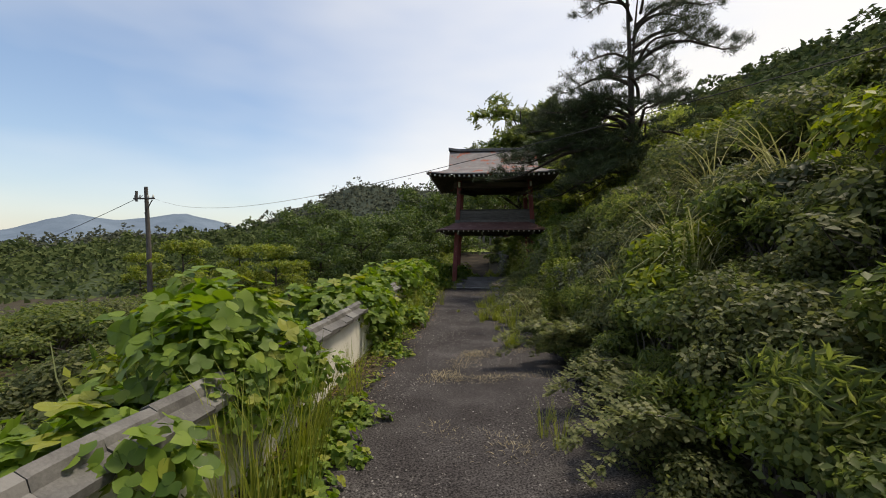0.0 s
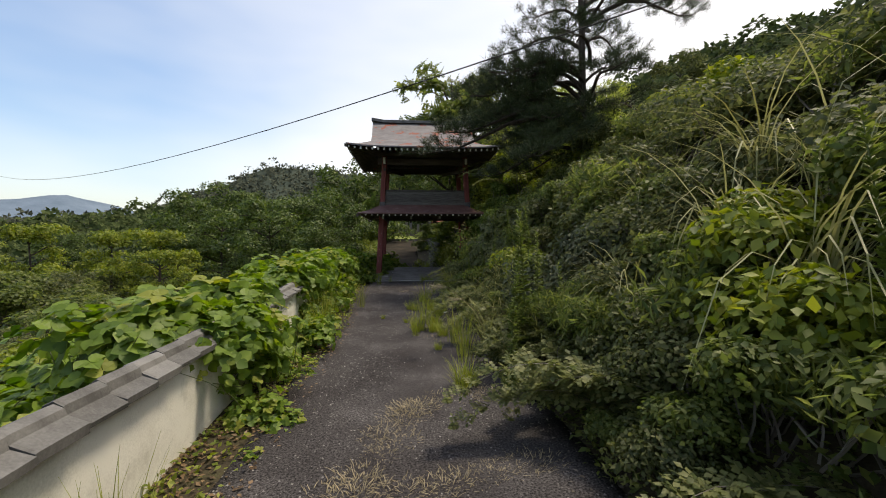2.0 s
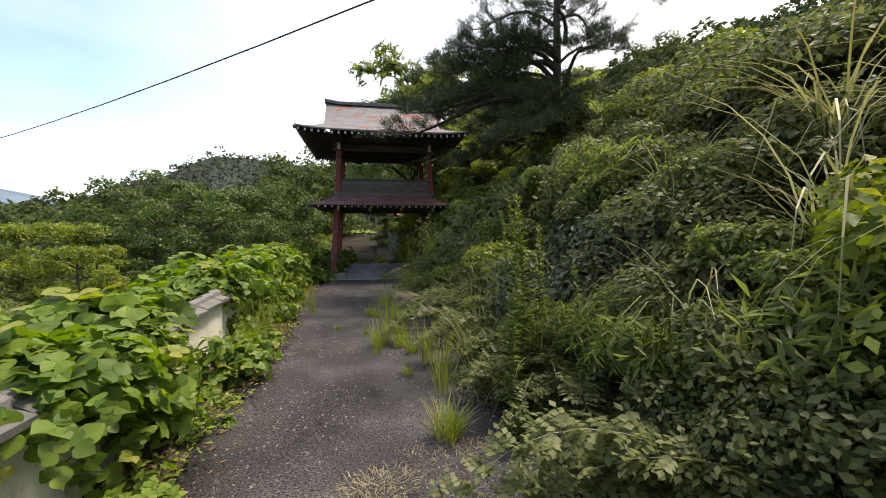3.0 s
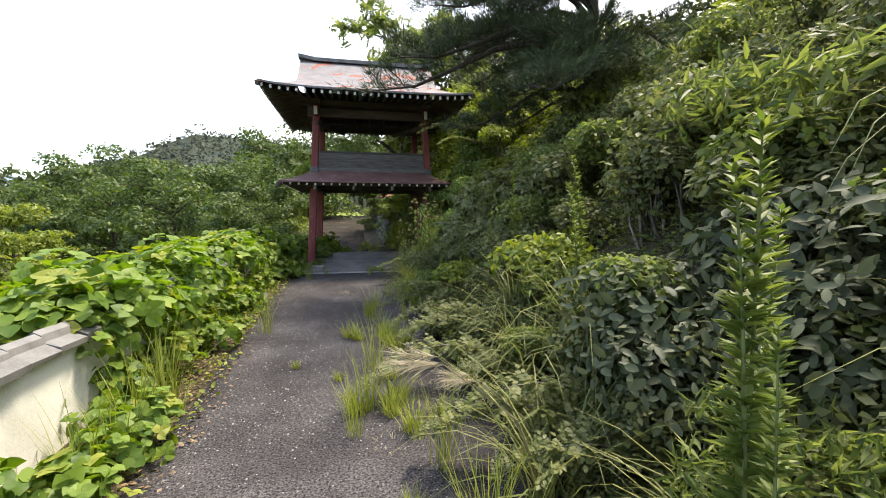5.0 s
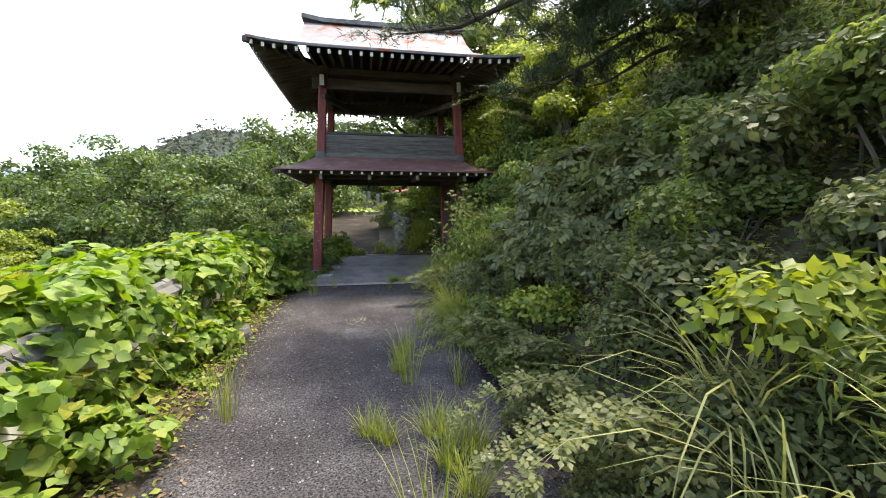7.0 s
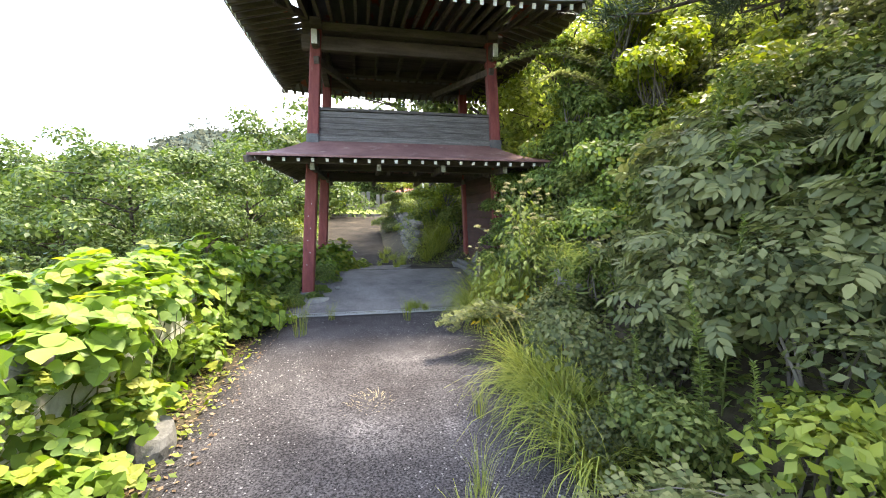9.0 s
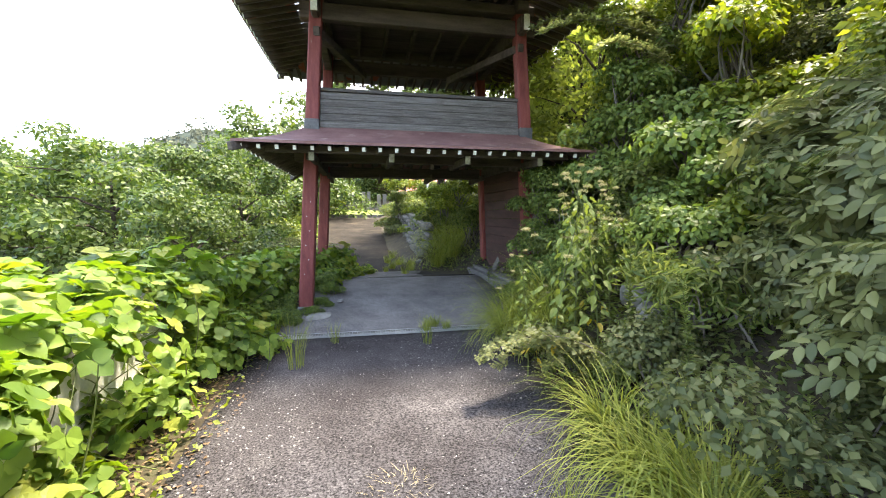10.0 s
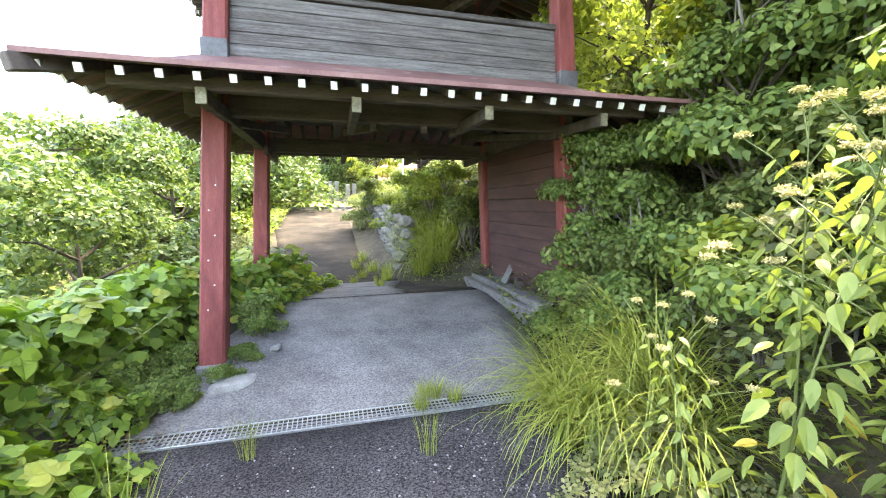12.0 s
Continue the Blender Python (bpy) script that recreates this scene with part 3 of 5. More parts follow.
def skirt_roof(name, ex, ey, ez, ix, iy, iz, material, lift=0.07, sag=0.05, thick=0.035, steps=8):
    """Four sloping roof sheets between an eave (half spans ex, ey at ez) and an inner line (ix, iy at iz), concave, with lifted corners."""
    made = []
    for side in range(4):
        bm = bmesh.new()
        rows = []
        for j in range(steps + 1):
            t = j / steps
            row = []
            for i in range(25):
                u = -1 + 2 * i / 24
                hx, hy = ex + (ix - ex) * t, ey + (iy - ey) * t
                z = ez + (iz - ez) * t - sag * math.sin(math.pi * t) + lift * (abs(u) ** 5) * (1 - t) ** 2
                p = {0: (u * hx, -hy), 1: (hx, u * hy), 2: (-u * hx, hy), 3: (-hx, -u * hy)}[side]
                row.append(bm.verts.new((GX + p[0] - 0.08, GY + p[1], z)))
            rows.append(row)
        for a, b in zip(rows, rows[1:]):
            for i in range(24):
                bm.faces.new((a[i], a[i + 1], b[i + 1], b[i]))
        ext = bmesh.ops.extrude_face_region(bm, geom=bm.faces[:])
        for v in ext["geom"]:
            if isinstance(v, bmesh.types.BMVert):
                v.co.z -= thick
        made.append(part(name, bm, material, gate))
    return made


def eave_rafters(ex, ey, ez, ix, iy, iz, n_front, n_side, w=0.055, h=0.07, drop=0.05, lift=0.07):
    """Rafters under an eave on all four sides, each with its end painted white, and a fascia."""
    def one(a, b):
        r = beam("rafter", a, b, w, h, bevel=0.0)
        d = (Vector(b) - Vector(a)).normalized()
        bm = bmesh.new()
        s = d.cross(Vector((0, 0, 1))).normalized() * (w / 2 + 0.003)
        u = s.cross(d).normalized() * (h + 0.003)
        a = Vector(a)
        bm_loft(bm, [[p - s + u * 0.03, p + s + u * 0.03, p + s - u, p - s - u] for p in (a - d * 0.014, a + d * 0.004)])
        part("rafter_end", bm, WHITEPAINT, r, "white painted rafter end")
    for sy in (-1, 1):
        for i in range(n_front):
            u = -0.965 + 1.93 * i / (n_front - 1)
            zl = lift * abs(u) ** 5
            x0 = GX - 0.08 + u * ex
            reach = min(1.0, max(0.12, (1 - abs(u)) * ex / max(0.05, ex - ix)))
            one((x0, GY + sy * (ey - 0.07), ez - drop + zl), (x0, GY + sy * (ey + (iy - ey) * reach), ez - drop + (iz - ez) * reach * 0.86 + zl * 0.3))
    for sx in (-1, 1):
        for i in range(n_side):
            u = -0.95 + 1.9 * i / (n_side - 1)
            zl = lift * abs(u) ** 5
            y0 = GY + u * ey
            reach = min(1.0, max(0.12, (1 - abs(u)) * ey / max(0.05, ey - iy)))
            one((GX - 0.08 + sx * (ex - 0.07), y0, ez - drop + zl), (GX - 0.08 + sx * (ex + (ix - ex) * reach), y0, ez - drop + (iz - ez) * reach * 0.86 + zl * 0.3))
    # hip rafters
    for sx in (-1, 1):
        for sy in (-1, 1):
            r = beam("hip_rafter", (GX - 0.08 + sx * (ex + 0.02), GY + sy * (ey + 0.02), ez + lift - 0.045), (GX - 0.08 + sx * ix, GY + sy * iy, iz - 0.08), 0.09, 0.11)


# lower roof
skirt_roof("lower_roof", 2.5, 2.3, 2.6, 1.72, 1.24, 2.99, LOWROOF, lift=0.005)
eave_rafters(2.5, 2.3, 2.6, 1.72, 1.24, 2.99, 23, 17, w=0.04, h=0.05, lift=0.005)
for sy in (-1, 1):
    beam("purlin", (GX - 2.25, GY + sy * 1.92, 2.6), (GX + 2.15, GY + sy * 1.92, 2.6), 0.09, 0.1)
for x in (-1.08, 0.0, 1.1, 2.22):
    for sy in (-1, 1):
        nose = beam("bracket_arm", (x, GY + sy * 2.02, 2.5), (x, GY + sy * 0.9, 2.52), 0.07, 0.11)
        bm = bmesh.new()
        bm_box(bm, (x - 0.037, GY + sy * 2.03 - 0.01, 2.387), (x + 0.037, GY + sy * 2.03 + 0.01, 2.503))
        part("arm_end", bm, ARMEND, nose, "pale weathered arm end", 0.004)
for x0, x1 in ((-1.2, -0.7), (0.2, 0.0), (0.7, 1.1), (2.2, 1.8)):
    beam("brace", (x0, GY - 1.28, 2.46), (x1, GY + 0.3, 2.66), 0.07, 0.08)

# parapet boards round the upper storey
for side in range(4):
    z0 = 2.99
    for k in range(5):
        za, zb = z0 + 0.108 * k, z0 + 0.108 * (k + 1) - 0.005
        hx, hy = post_half((za + zb) / 2)
        if side % 2 == 0:
            s = -1 if side == 0 else 1
            box_part("board", (GX - hx + 0.1, GY + s * hy - 0.02 + 0.003 * (k % 2), za), (GX + hx - 0.1, GY + s * hy + 0.02 + 0.003 * (k % 2), zb), GREYBOARD, gate, bevel=0.004)
        else:
            s = -1 if side == 1 else 1
            box_part("board", (GX + s * hx - 0.02, GY - hy + 0.1, za), (GX + s * hx + 0.02, GY + hy - 0.1, zb), GREYBOARD, gate, bevel=0.004)
    hx, hy = post_half(3.56)
    if side % 2 == 0:
        s = -1 if side == 0 else 1
        box_part("top_rail", (GX - hx + 0.09, GY + s * hy - 0.05, 3.532), (GX + hx - 0.09, GY + s * hy + 0.05, 3.585), GREYBOARD, gate, "weathered top rail")
    else:
        s = -1 if side == 1 else 1
        box_part("top_rail", (GX + s * hx - 0.05, GY - hy + 0.09, 3.532), (GX + s * hx + 0.05, GY + hy - 0.09, 3.585), GREYBOARD, gate, "weathered top rail")

# upper roof: hipped skirt below, gabled top above
UX, UY, UZ = 2.82, 2.9, 4.97
HX, HY, HZ = 2.0, 2.05, 5.33
skirt_roof("upper_roof", UX, UY, UZ, HX, HY, HZ, UPROOF, lift=0.1, sag=0.03, thick=0.05)
eave_rafters(UX, UY, UZ, 1.65, 1.1, 5.3, 27, 25, w=0.05, h=0.075, drop=0.07, lift=0.1)
RIDGE_Z, RIDGE_X = 6.6, 2.1
for sy in (-1, 1):
    bm = bmesh.new()
    rows = []
    for j in range(9):
        t = j / 8
        y = HY * (1 - t)
        z = HZ + (RIDGE_Z - HZ) * (t ** 1.25)
        rows.append([bm.verts.new((GX - 0.08 + (-1 + 2 * i / 12) * (2.0 + 0.1 * t), GY + sy * y, z)) for i in range(13)])
    for a, b in zip(rows, rows[1:]):
        for i in range(12):
            bm.faces.new((a[i], a[i + 1], b[i + 1], b[i]))
    ext = bmesh.ops.extrude_face_region(bm, geom=bm.faces[:])
    for v in ext["geom"]:
        if isinstance(v, bmesh.types.BMVert):
            v.co.z -= 0.05
    part("gable_roof", bm, UPROOF, gate, "pale roof sheet with flakes of red")
for sx in (-1, 1):
    bm = bmesh.new()
    x = GX - 0.08 + sx * 1.8
    prof = [(-HY + 0.15, HZ), (-1.2, HZ + 0.42), (-0.5, HZ + 0.9), (0, RIDGE_Z - 0.08), (0.5, HZ + 0.9), (1.2, HZ + 0.42), (HY - 0.15, HZ)]
    bm_loft(bm, [[(x + dx, GY + a, b - 0.06) for a, b in prof] for dx in (-0.02, 0.02)])
    part("gable_board", bm, DARKWOOD, gate)
bm = bmesh.new()
bm_loft(bm, [[(x, GY + a, RIDGE_Z + b + (0.08 if abs(x - GX + 0.08) > 2.05 else 0.0)) for a, b in ((-0.16, -0.03), (-0.13, 0.09), (0, 0.13), (0.13, 0.09), (0.16, -0.03))] for x in np.linspace(GX - 0.08 - 2.14, GX - 0.08 + 2.14, 9)])
part("ridge", bm, ROOFDARK, gate, "dark ridge capping")
# coffered ceiling under the upper roof
for i in range(7):
    x = GX - 1.5 + 0.5 * i
    beam("ceiling_joist", (x, GY - 1.1, 5.0), (x, GY + 1.1, 5.0), 0.06, 0.1)
box_part("ceiling_board", (GX - 1.75, GY - 1.2, 5.062), (GX + 1.75, GY + 1.2, 5.085), DARKWOOD, gate, bevel=0)
for i in range(15):
    x = GX - 1.4 + 0.2 * i
    box_part("lattice_bar", (x, GY + 1.16, 4.62), (x + 0.03, GY + 1.19, 4.8), PALE_CONCRETE if i % 3 else DARKWOOD, gate, bevel=0)
for sx in (-1, 1):
    beam("tie_beam", (GX + sx * 1.62, GY - 1.3, 4.45), (GX + sx * 0.9, GY + 1.1, 4.62), 0.1, 0.13)
# white ended arms at the upper post heads
for sx in (-1, 1):
    hx, hy = post_half(4.7)
    a = beam("upper_arm", (GX + sx * hx, GY - hy - 0.32, 4.82), (GX + sx * hx, GY - hy + 0.3, 4.82), 0.09, 0.24)
    bm = bmesh.new()
    bm_box(bm, (GX + sx * hx - 0.048, GY - hy - 0.34, 4.585), (GX + sx * hx + 0.048, GY - hy - 0.318, 4.823))
    part("arm_end", bm, WHITEPAINT, a, "white painted arm end", 0.004)
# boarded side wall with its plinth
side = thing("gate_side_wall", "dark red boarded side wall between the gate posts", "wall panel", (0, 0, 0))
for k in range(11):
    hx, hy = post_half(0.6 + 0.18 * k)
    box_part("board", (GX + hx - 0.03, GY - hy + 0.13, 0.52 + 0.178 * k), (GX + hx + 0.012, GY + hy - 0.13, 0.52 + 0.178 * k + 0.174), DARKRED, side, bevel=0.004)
pl = thing("gate_plinth", "grey concrete plinth below the gate side wall", "plinth", (0, 0, 0))
box_part("slab", (2.12, 19.25, 0.05), (2.9, 21.9, 0.5), CONCRETE, pl, bevel=0.02)
box_part("kerb", (1.99, 19.3, 0.05), (2.114, 21.7, 0.44), CONCRETE, pl, bevel=0.015)
loose = thing("broken_board", "broken grey board leaning in the corner of the plinth", "board", (2.28, 20.6, 0.5))
bm = bmesh.new()
bm_box(bm, (-0.03, -0.06, 0), (0.01, 0.06, 0.36), pose(0, 0, 0, 12, 24, 20))
part("plank", bm, GREYBOARD, loose, bevel=0.004)
log = thing("cut_log", "short dark cut log lying on the plinth", "log", (2.4, 20.35, 0.56))
bm = bmesh.new()
bm_tube(bm, [(-0.1, -0.25, 0), (0, 0, 0.005), (0.08, 0.25, 0)], [0.06, 0.065, 0.06], 9)
part("wood", bm, BARK, log, smooth=False)

# ---- beyond the gate ----
kerb = thing("stone_step", "long dark stone step where the climbing lane ends", "step", (0, 36.7, 0))
for i, (z0, dy) in enumerate(((1.38, 0), (1.52, 0.35))):
    box_part("tread", (-2.7, dy, z0), (0.9, dy + 0.5, z0 + 0.135), CONCRETE, kerb, bevel=0.015)
tagged(new("far_terrace", grid_mesh("far_terrace", list(np.linspace(-9, 8, 30)), list(np.linspace(37.5, 60, 30)), lambda x, y: 1.66 + 0.045 * (y - 37.5) + 0.06 * noise.noise((x, y, 0)), mat("short_bright_turf", [(0.3, (0.1, 0.15, 0.03)), (0.7, (0.26, 0.3, 0.07))], 5, 0.9, 0.8, 60))), "bright mown grass terrace", "lawn", kind="structure")
for i in range(7):
    x, y = -1.6 + 0.62 * i + rng.normal() * 0.1, 44.5 + rng.normal() * 0.9
    h = 0.75 + 0.35 * rng.random()
    tb = thing("gravestone", "pale grey upright gravestone on stepped base", "gravestone", (x, y, 1.66 + 0.045 * (y - 37.5) - 0.06), "gravestones on the terrace")
    box_part("base", (-0.28, -0.28, 0), (0.28, 0.28, 0.22), STONE, tb, bevel=0.01)
    box_part("plinth", (-0.2, -0.2, 0.224), (0.2, 0.2, 0.42), STONE, tb, bevel=0.01)
    box_part("shaft", (-0.13, -0.13, 0.424), (0.13, 0.13, 0.424 + h), STONE, tb, bevel=0.015)
house = thing("small_house", "small house with a faded red hipped roof", "house", (5.4, 47, 2.0))
box_part("wall", (-2.4, 0, 0), (2.4, 3, 1.5), DARKRED, house)
bm = bmesh.new()
bm_loft(bm, [[(-3, -0.6, 1.5), (3, -0.6, 1.5), (3, 3.6, 1.5), (-3, 3.6, 1.5)], [(-2.2, 0.1, 2.0), (2.2, 0.1, 2.0), (2.2, 2.9, 2.0), (-2.2, 2.9, 2.0)], [(-1.5, 1.4, 3.1), (1.5, 1.4, 3.1), (1.5, 1.6, 3.1), (-1.5, 1.6, 3.1)]])
part("roof", bm, REDROOF, house, "faded red roof")
flag = thing("flag_pole", "thin white metal pole by the far wall", "pole", (3.0, 34.0, 1.3))
bm = bmesh.new()
bm_tube(bm, [(0, 0, 0), (0.02, 0, 2.9)], [0.05, 0.045], 8)
part("shaft", bm, WHITEPAINT, flag)
# dry-stone retaining wall on the rising side
swall = thing("stone_wall", "rough grey dry-stone retaining wall, mossy", "stone wall", (0, 0, 0))
st = []
for k in range(5):
    bm = bmesh.new()
    bmesh.ops.create_icosphere(bm, subdivisions=1, radius=0.5)
    for v in bm.verts:
        v.co = Vector((max(-0.42, min(0.42, v.co.x)), max(-0.45, min(0.45, v.co.y)), max(-0.4, min(0.4, v.co.z)))) * (1 + 0.12 * rng.normal())
    st.append(mesh_of(bm, "stone", STONE))
for j in range(5):
    y = 23.4
    while y < 35:
        L = 0.3 + 0.25 * rng.random()
        g = lerp_table(y, ROAD_Z)
        part("stone", st[int(rng.integers(5))], STONE, swall, m=pose(1.15 + 0.015 * (y - 23.4) + 0.06 * j + rng.normal() * 0.03, y + L / 2, g + 0.1 + 0.25 * j, *(rng.normal(size=3) * 6)) @ Matrix.Diagonal((0.36, L * 1.1, 0.31, 1)))
        y += L

# ---- pole and cable ----
up = thing("utility_pole", "tall grey utility pole with a crossarm, leaning slightly", "utility pole", (-22.2, 25.4, -2.2))
bm = bmesh.new()
bm_tube(bm, [(0.15, 0, 0), (0, 0, 4), (-0.25, 0, 8.2)], [0.17, 0.15, 0.11], 10)
part("shaft", bm, POLE, up, smooth=False)
for z, w in ((7.35, 0.75), (6.8, 0.0)):
    if w:
        bm = bmesh.new()
        bm_box(bm, (-0.25 - w, -0.2, z), (-0.25 + w, -0.1, z + 0.1))
        part("crossarm", bm, POLE, up)
        for dx in (-0.65, -0.3, 0.3, 0.65):
            bm = bmesh.new()
            bm_tube(bm, [(-0.25 + dx, -0.15, z + 0.1), (-0.25 + dx, -0.15, z + 0.18), (-0.25 + dx, -0.15, z + 0.3)], [0.04, 0.065, 0.03], 8)
            part("insulator", bm, WHITEPAINT, up)
bm = bmesh.new()
bm_tube(bm, [(0.35, -0.15, 7.3), (-0.2, -0.15, 6.4)], [0.03, 0.03], 6)
part("stay", bm, POLE, up)
bm = bmesh.new()
bm_tube(bm, [(-0.75, -0.2, 7.2), (-0.75, -0.2, 7.9)], [0.08, 0.08], 8)
part("switch", bm, POLE, up)


def cable(a, b, sag, r):
    a, b = Vector(a), Vector(b)
    bm = bmesh.new()
    bm_tube(bm, [a.lerp(b, i / 40) - Vector((0, 0, 4 * sag * (i / 40) * (1 - i / 40))) for i in range(41)], [r] * 41, 5)
    return tagged(new("overhead_cable", mesh_of(bm, "overhead_cable", CABLE)), "thin black overhead cable strung from the pole", "cable")


cable((-22.0, 25.3, 5.3), (18.2, -9.5, 5.65), 2.5, 0.0055)
cable((-22.6, 25.3, 5.4), (-75, 36, -4), 2.0, 0.02)

# ---- distance ----
def mountain(name, label, pts, depth, material, base):
    """A far ridge: a slope rising to a crest line through (x, y, z)."""
    bm = bmesh.new()
    rows = []
    for j in range(7):
        t = j / 6
        row = []
        for x, y, z in pts:
            f = 1 - depth / math.hypot(x, y) * (1 - t)
            v = Vector((x * f, y * f, base + (z - base) * t ** 1.25))
            row.append(bm.verts.new(v))
        rows.append(row)
    for a, b in zip(rows, rows[1:]):
        for i in range(len(pts) - 1):
            bm.faces.new((a[i], a[i + 1], b[i + 1], b[i]))
    return tagged(new(name, mesh_of(bm, name, material, smooth=True)), label, "mountain", kind="structure")


def crest(az0, az1, n, dist, prof, rough):
    """Points of a skyline at compass ways (degrees right of ahead) and heights in degrees."""
    out = []
    for i in range(n):
        az = az0 + (az1 - az0) * i / (n - 1)
        el = lerp_table(az, prof) + rough * (noise.noise((az * 0.45, dist, 0)) + 0.5 * noise.noise((az * 1.6, dist, 2)))
        out.append((dist * math.sin(radians(az)), dist * math.cos(radians(az)), 1.6 + dist * math.tan(radians(el))))
    return out


mountain("backdrop", "mountains on the horizon, haze put into their blue-grey colour", crest(-90, -10, 120, 1400, [(-90, 1.5), (-60, 1.6), (-52.7, 2.2), (-47.5, 4.1), (-44, 3.6), (-37.5, 4.7), (-34, 3.8), (-31, 3.0), (-25, 2.0), (-10, 1.0)], 0.12), 500, HAZE, -20)


def wooded_hill(label, pts, depth, base, n, size, material):
    """Far woods: a slope covered with very many leaf clumps, one object."""
    pts = np.array(pts)
    u, t = rng.random(n) * (len(pts) - 1.001), np.sqrt(rng.random(n))
    i = u.astype(int)
    f = (u - i)[:, None]
    top = pts[i] * (1 - f) + pts[i + 1] * f
    g = 1 - depth / np.hypot(top[:, 0], top[:, 1]) * (1 - t)
    p = np.stack([top[:, 0] * g, top[:, 1] * g, base + (top[:, 2] - base) * t ** 1.25], axis=1)
    lump = np.array([abs(noise.noise((a * 0.28 / size, b * 0.28 / size, 0))) * 2 - 0.5 for a, b in p[:, :2]])
    p[:, 2] += lump * size * 2.4 + rng.normal(size=n) * size * 0.12
    out = -np.stack([top[:, 0], top[:, 1], np.zeros(n)], 1) / np.hypot(top[:, 0], top[:, 1])[:, None]
    z = out * 0.6 + np.array([0, 0, 0.6]) + rng.normal(size=(n, 3)) * 0.5
    me = scatter_mesh("wooded_hill", *QUAD, p, frames_from(z, rng.random(n) * 6.283), size * (0.5 + 0.7 * rng.random(n)), material)
    return tagged(new("wooded_hill", me), label, "woods", kind="stuff")


hill = crest(-95, 40, 90, 130, [(-95, 1.0), (-60, 0.6), (-50, 1.2), (-45, 2.4), (-38, 2.6), (-32, 3.0), (-28, 5.0), (-22, 7.4), (-18, 9.6), (-12, 9.4), (-5, 9), (5, 9.5), (20, 10), (40, 12)], 0.5)
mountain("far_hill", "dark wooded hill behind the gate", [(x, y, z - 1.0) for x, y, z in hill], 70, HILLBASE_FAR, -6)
wooded_hill("wooded hillside beyond the valley, leaf colour greyed for haze", hill, 70, -6, 48000, 1.0, HILLWOODS)
rise = crest(20, 100, 60, 75, [(20, 15), (26, 18.5), (30, 19.8), (35, 21), (44, 21.6), (60, 22.5), (100, 23)], 0.5)
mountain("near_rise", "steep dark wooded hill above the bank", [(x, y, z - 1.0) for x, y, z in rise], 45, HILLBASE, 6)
wooded_hill("dark wooded hill rising above the bank", rise, 45, 6, 26000, 0.9, WOODS)
near = crest(-92, -6, 70, 60, [(-92, 0.2), (-60, 0.4), (-50, 0.9), (-42, 1.6), (-36, 2.2), (-30, 3.6), (-22, 5.0), (-6, 5.5)], 0.7)
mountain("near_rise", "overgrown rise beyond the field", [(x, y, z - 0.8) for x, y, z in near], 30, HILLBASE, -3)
wooded_hill("overgrown scrub across the low field", near, 30, -3, 36000, 0.55, WOODS)


# ---- growth: one of each kind, then copies ----
def put(proto, x, y, z=None, s=1.0, turn=None, sz=None, lean=0.0):
    turn = rng.random() * 360 if turn is None else turn
    z = ground_z(x, y) if z is None else z
    return copy_thing(proto, pose(x, y, z, lean, 0, turn) @ Matrix.Diagonal((s, s, sz or s, 1)))


def lumps(n, r, spread_xy, height):
    c = [(rng.normal() * spread_xy * 0.5, rng.normal() * spread_xy * 0.5, height * (0.35 + 0.65 * rng.random())) for _ in range(n)]
    return c, [r * (0.7 + 0.6 * rng.random()) for _ in range(n)]


def shrub(name, label, category, shape, n, size, material, r=0.3, sp=0.5, h=0.6, k=7, up=0.5, group="", loose=0.6, twigs=14):
    e = thing(name, label, category, (0, 0, -50), group)
    c, rr = lumps(k, r, sp, h)
    part("foliage", leaves("foliage", shape, n, c, rr, size, material, up=up, loose=loose), material, e)
    part("stem_tangle", stems("stem_tangle", [((rng.normal() * 0.1, rng.normal() * 0.1, -0.1), Vector(p) + Vector((0, 0, 0.1))) for p in c for _ in range(max(1, twigs // k))], 0.012, 0.004, TWIG), TWIG, e)
    return e


G_BANK = "shrubs on the bank"
dark = [shrub("shrub", "dark green small-leaved shrub tangled on the bank", "shrub", QUAD, 3100, 0.062, SHRUB_D, group=G_BANK) for _ in range(2)]
mid = [shrub("shrub", "green vine-covered shrub on the bank", "shrub", QUAD, 3000, 0.064, SHRUB_M, group=G_BANK) for _ in range(2)]
light = [shrub("shrub", "light green leafy shrub catching the sun", "shrub", QUAD, 2000, 0.082, SHRUB_L, group=G_BANK) for _ in range(1)]
olive = [shrub("shrub", "olive-brown twiggy shrub high on the bank", "shrub", QUAD, 2600, 0.066, OLIVE, group=G_BANK, twigs=28) for _ in range(2)]
ferny = [shrub("shrub", "grey-green feathery shrub leaning over the lane", "shrub", LANCE, 2100, 0.125, SHRUB_M, r=0.28, sp=0.6, h=0.5, group=G_BANK, up=0.2, loose=0.9) for _ in range(2)]
glossy = [shrub("shrub", "glossy shrub with large feathered leaves", "shrub", FEATHER, 520, 0.22, GLOSSY, r=0.4, sp=0.55, h=0.8, group="feathered shrubs", up=0.7, loose=0.6)]

broad = shrub("shrub", "dark shrub with broad leathery leaves", "shrub", OVAL, 1300, 0.095, BROADLEAF, r=0.38, sp=0.5, h=0.8, group="broad-leaved shrubs", up=0.3, loose=0.45)
ivy = shrub("shrub", "dense bright ivy-like creeper on the gate corner", "creeper", QUAD, 2600, 0.07, IVY, r=0.28, sp=0.4, h=0.5, group="creeper on the gate", up=0.1, loose=0.4)

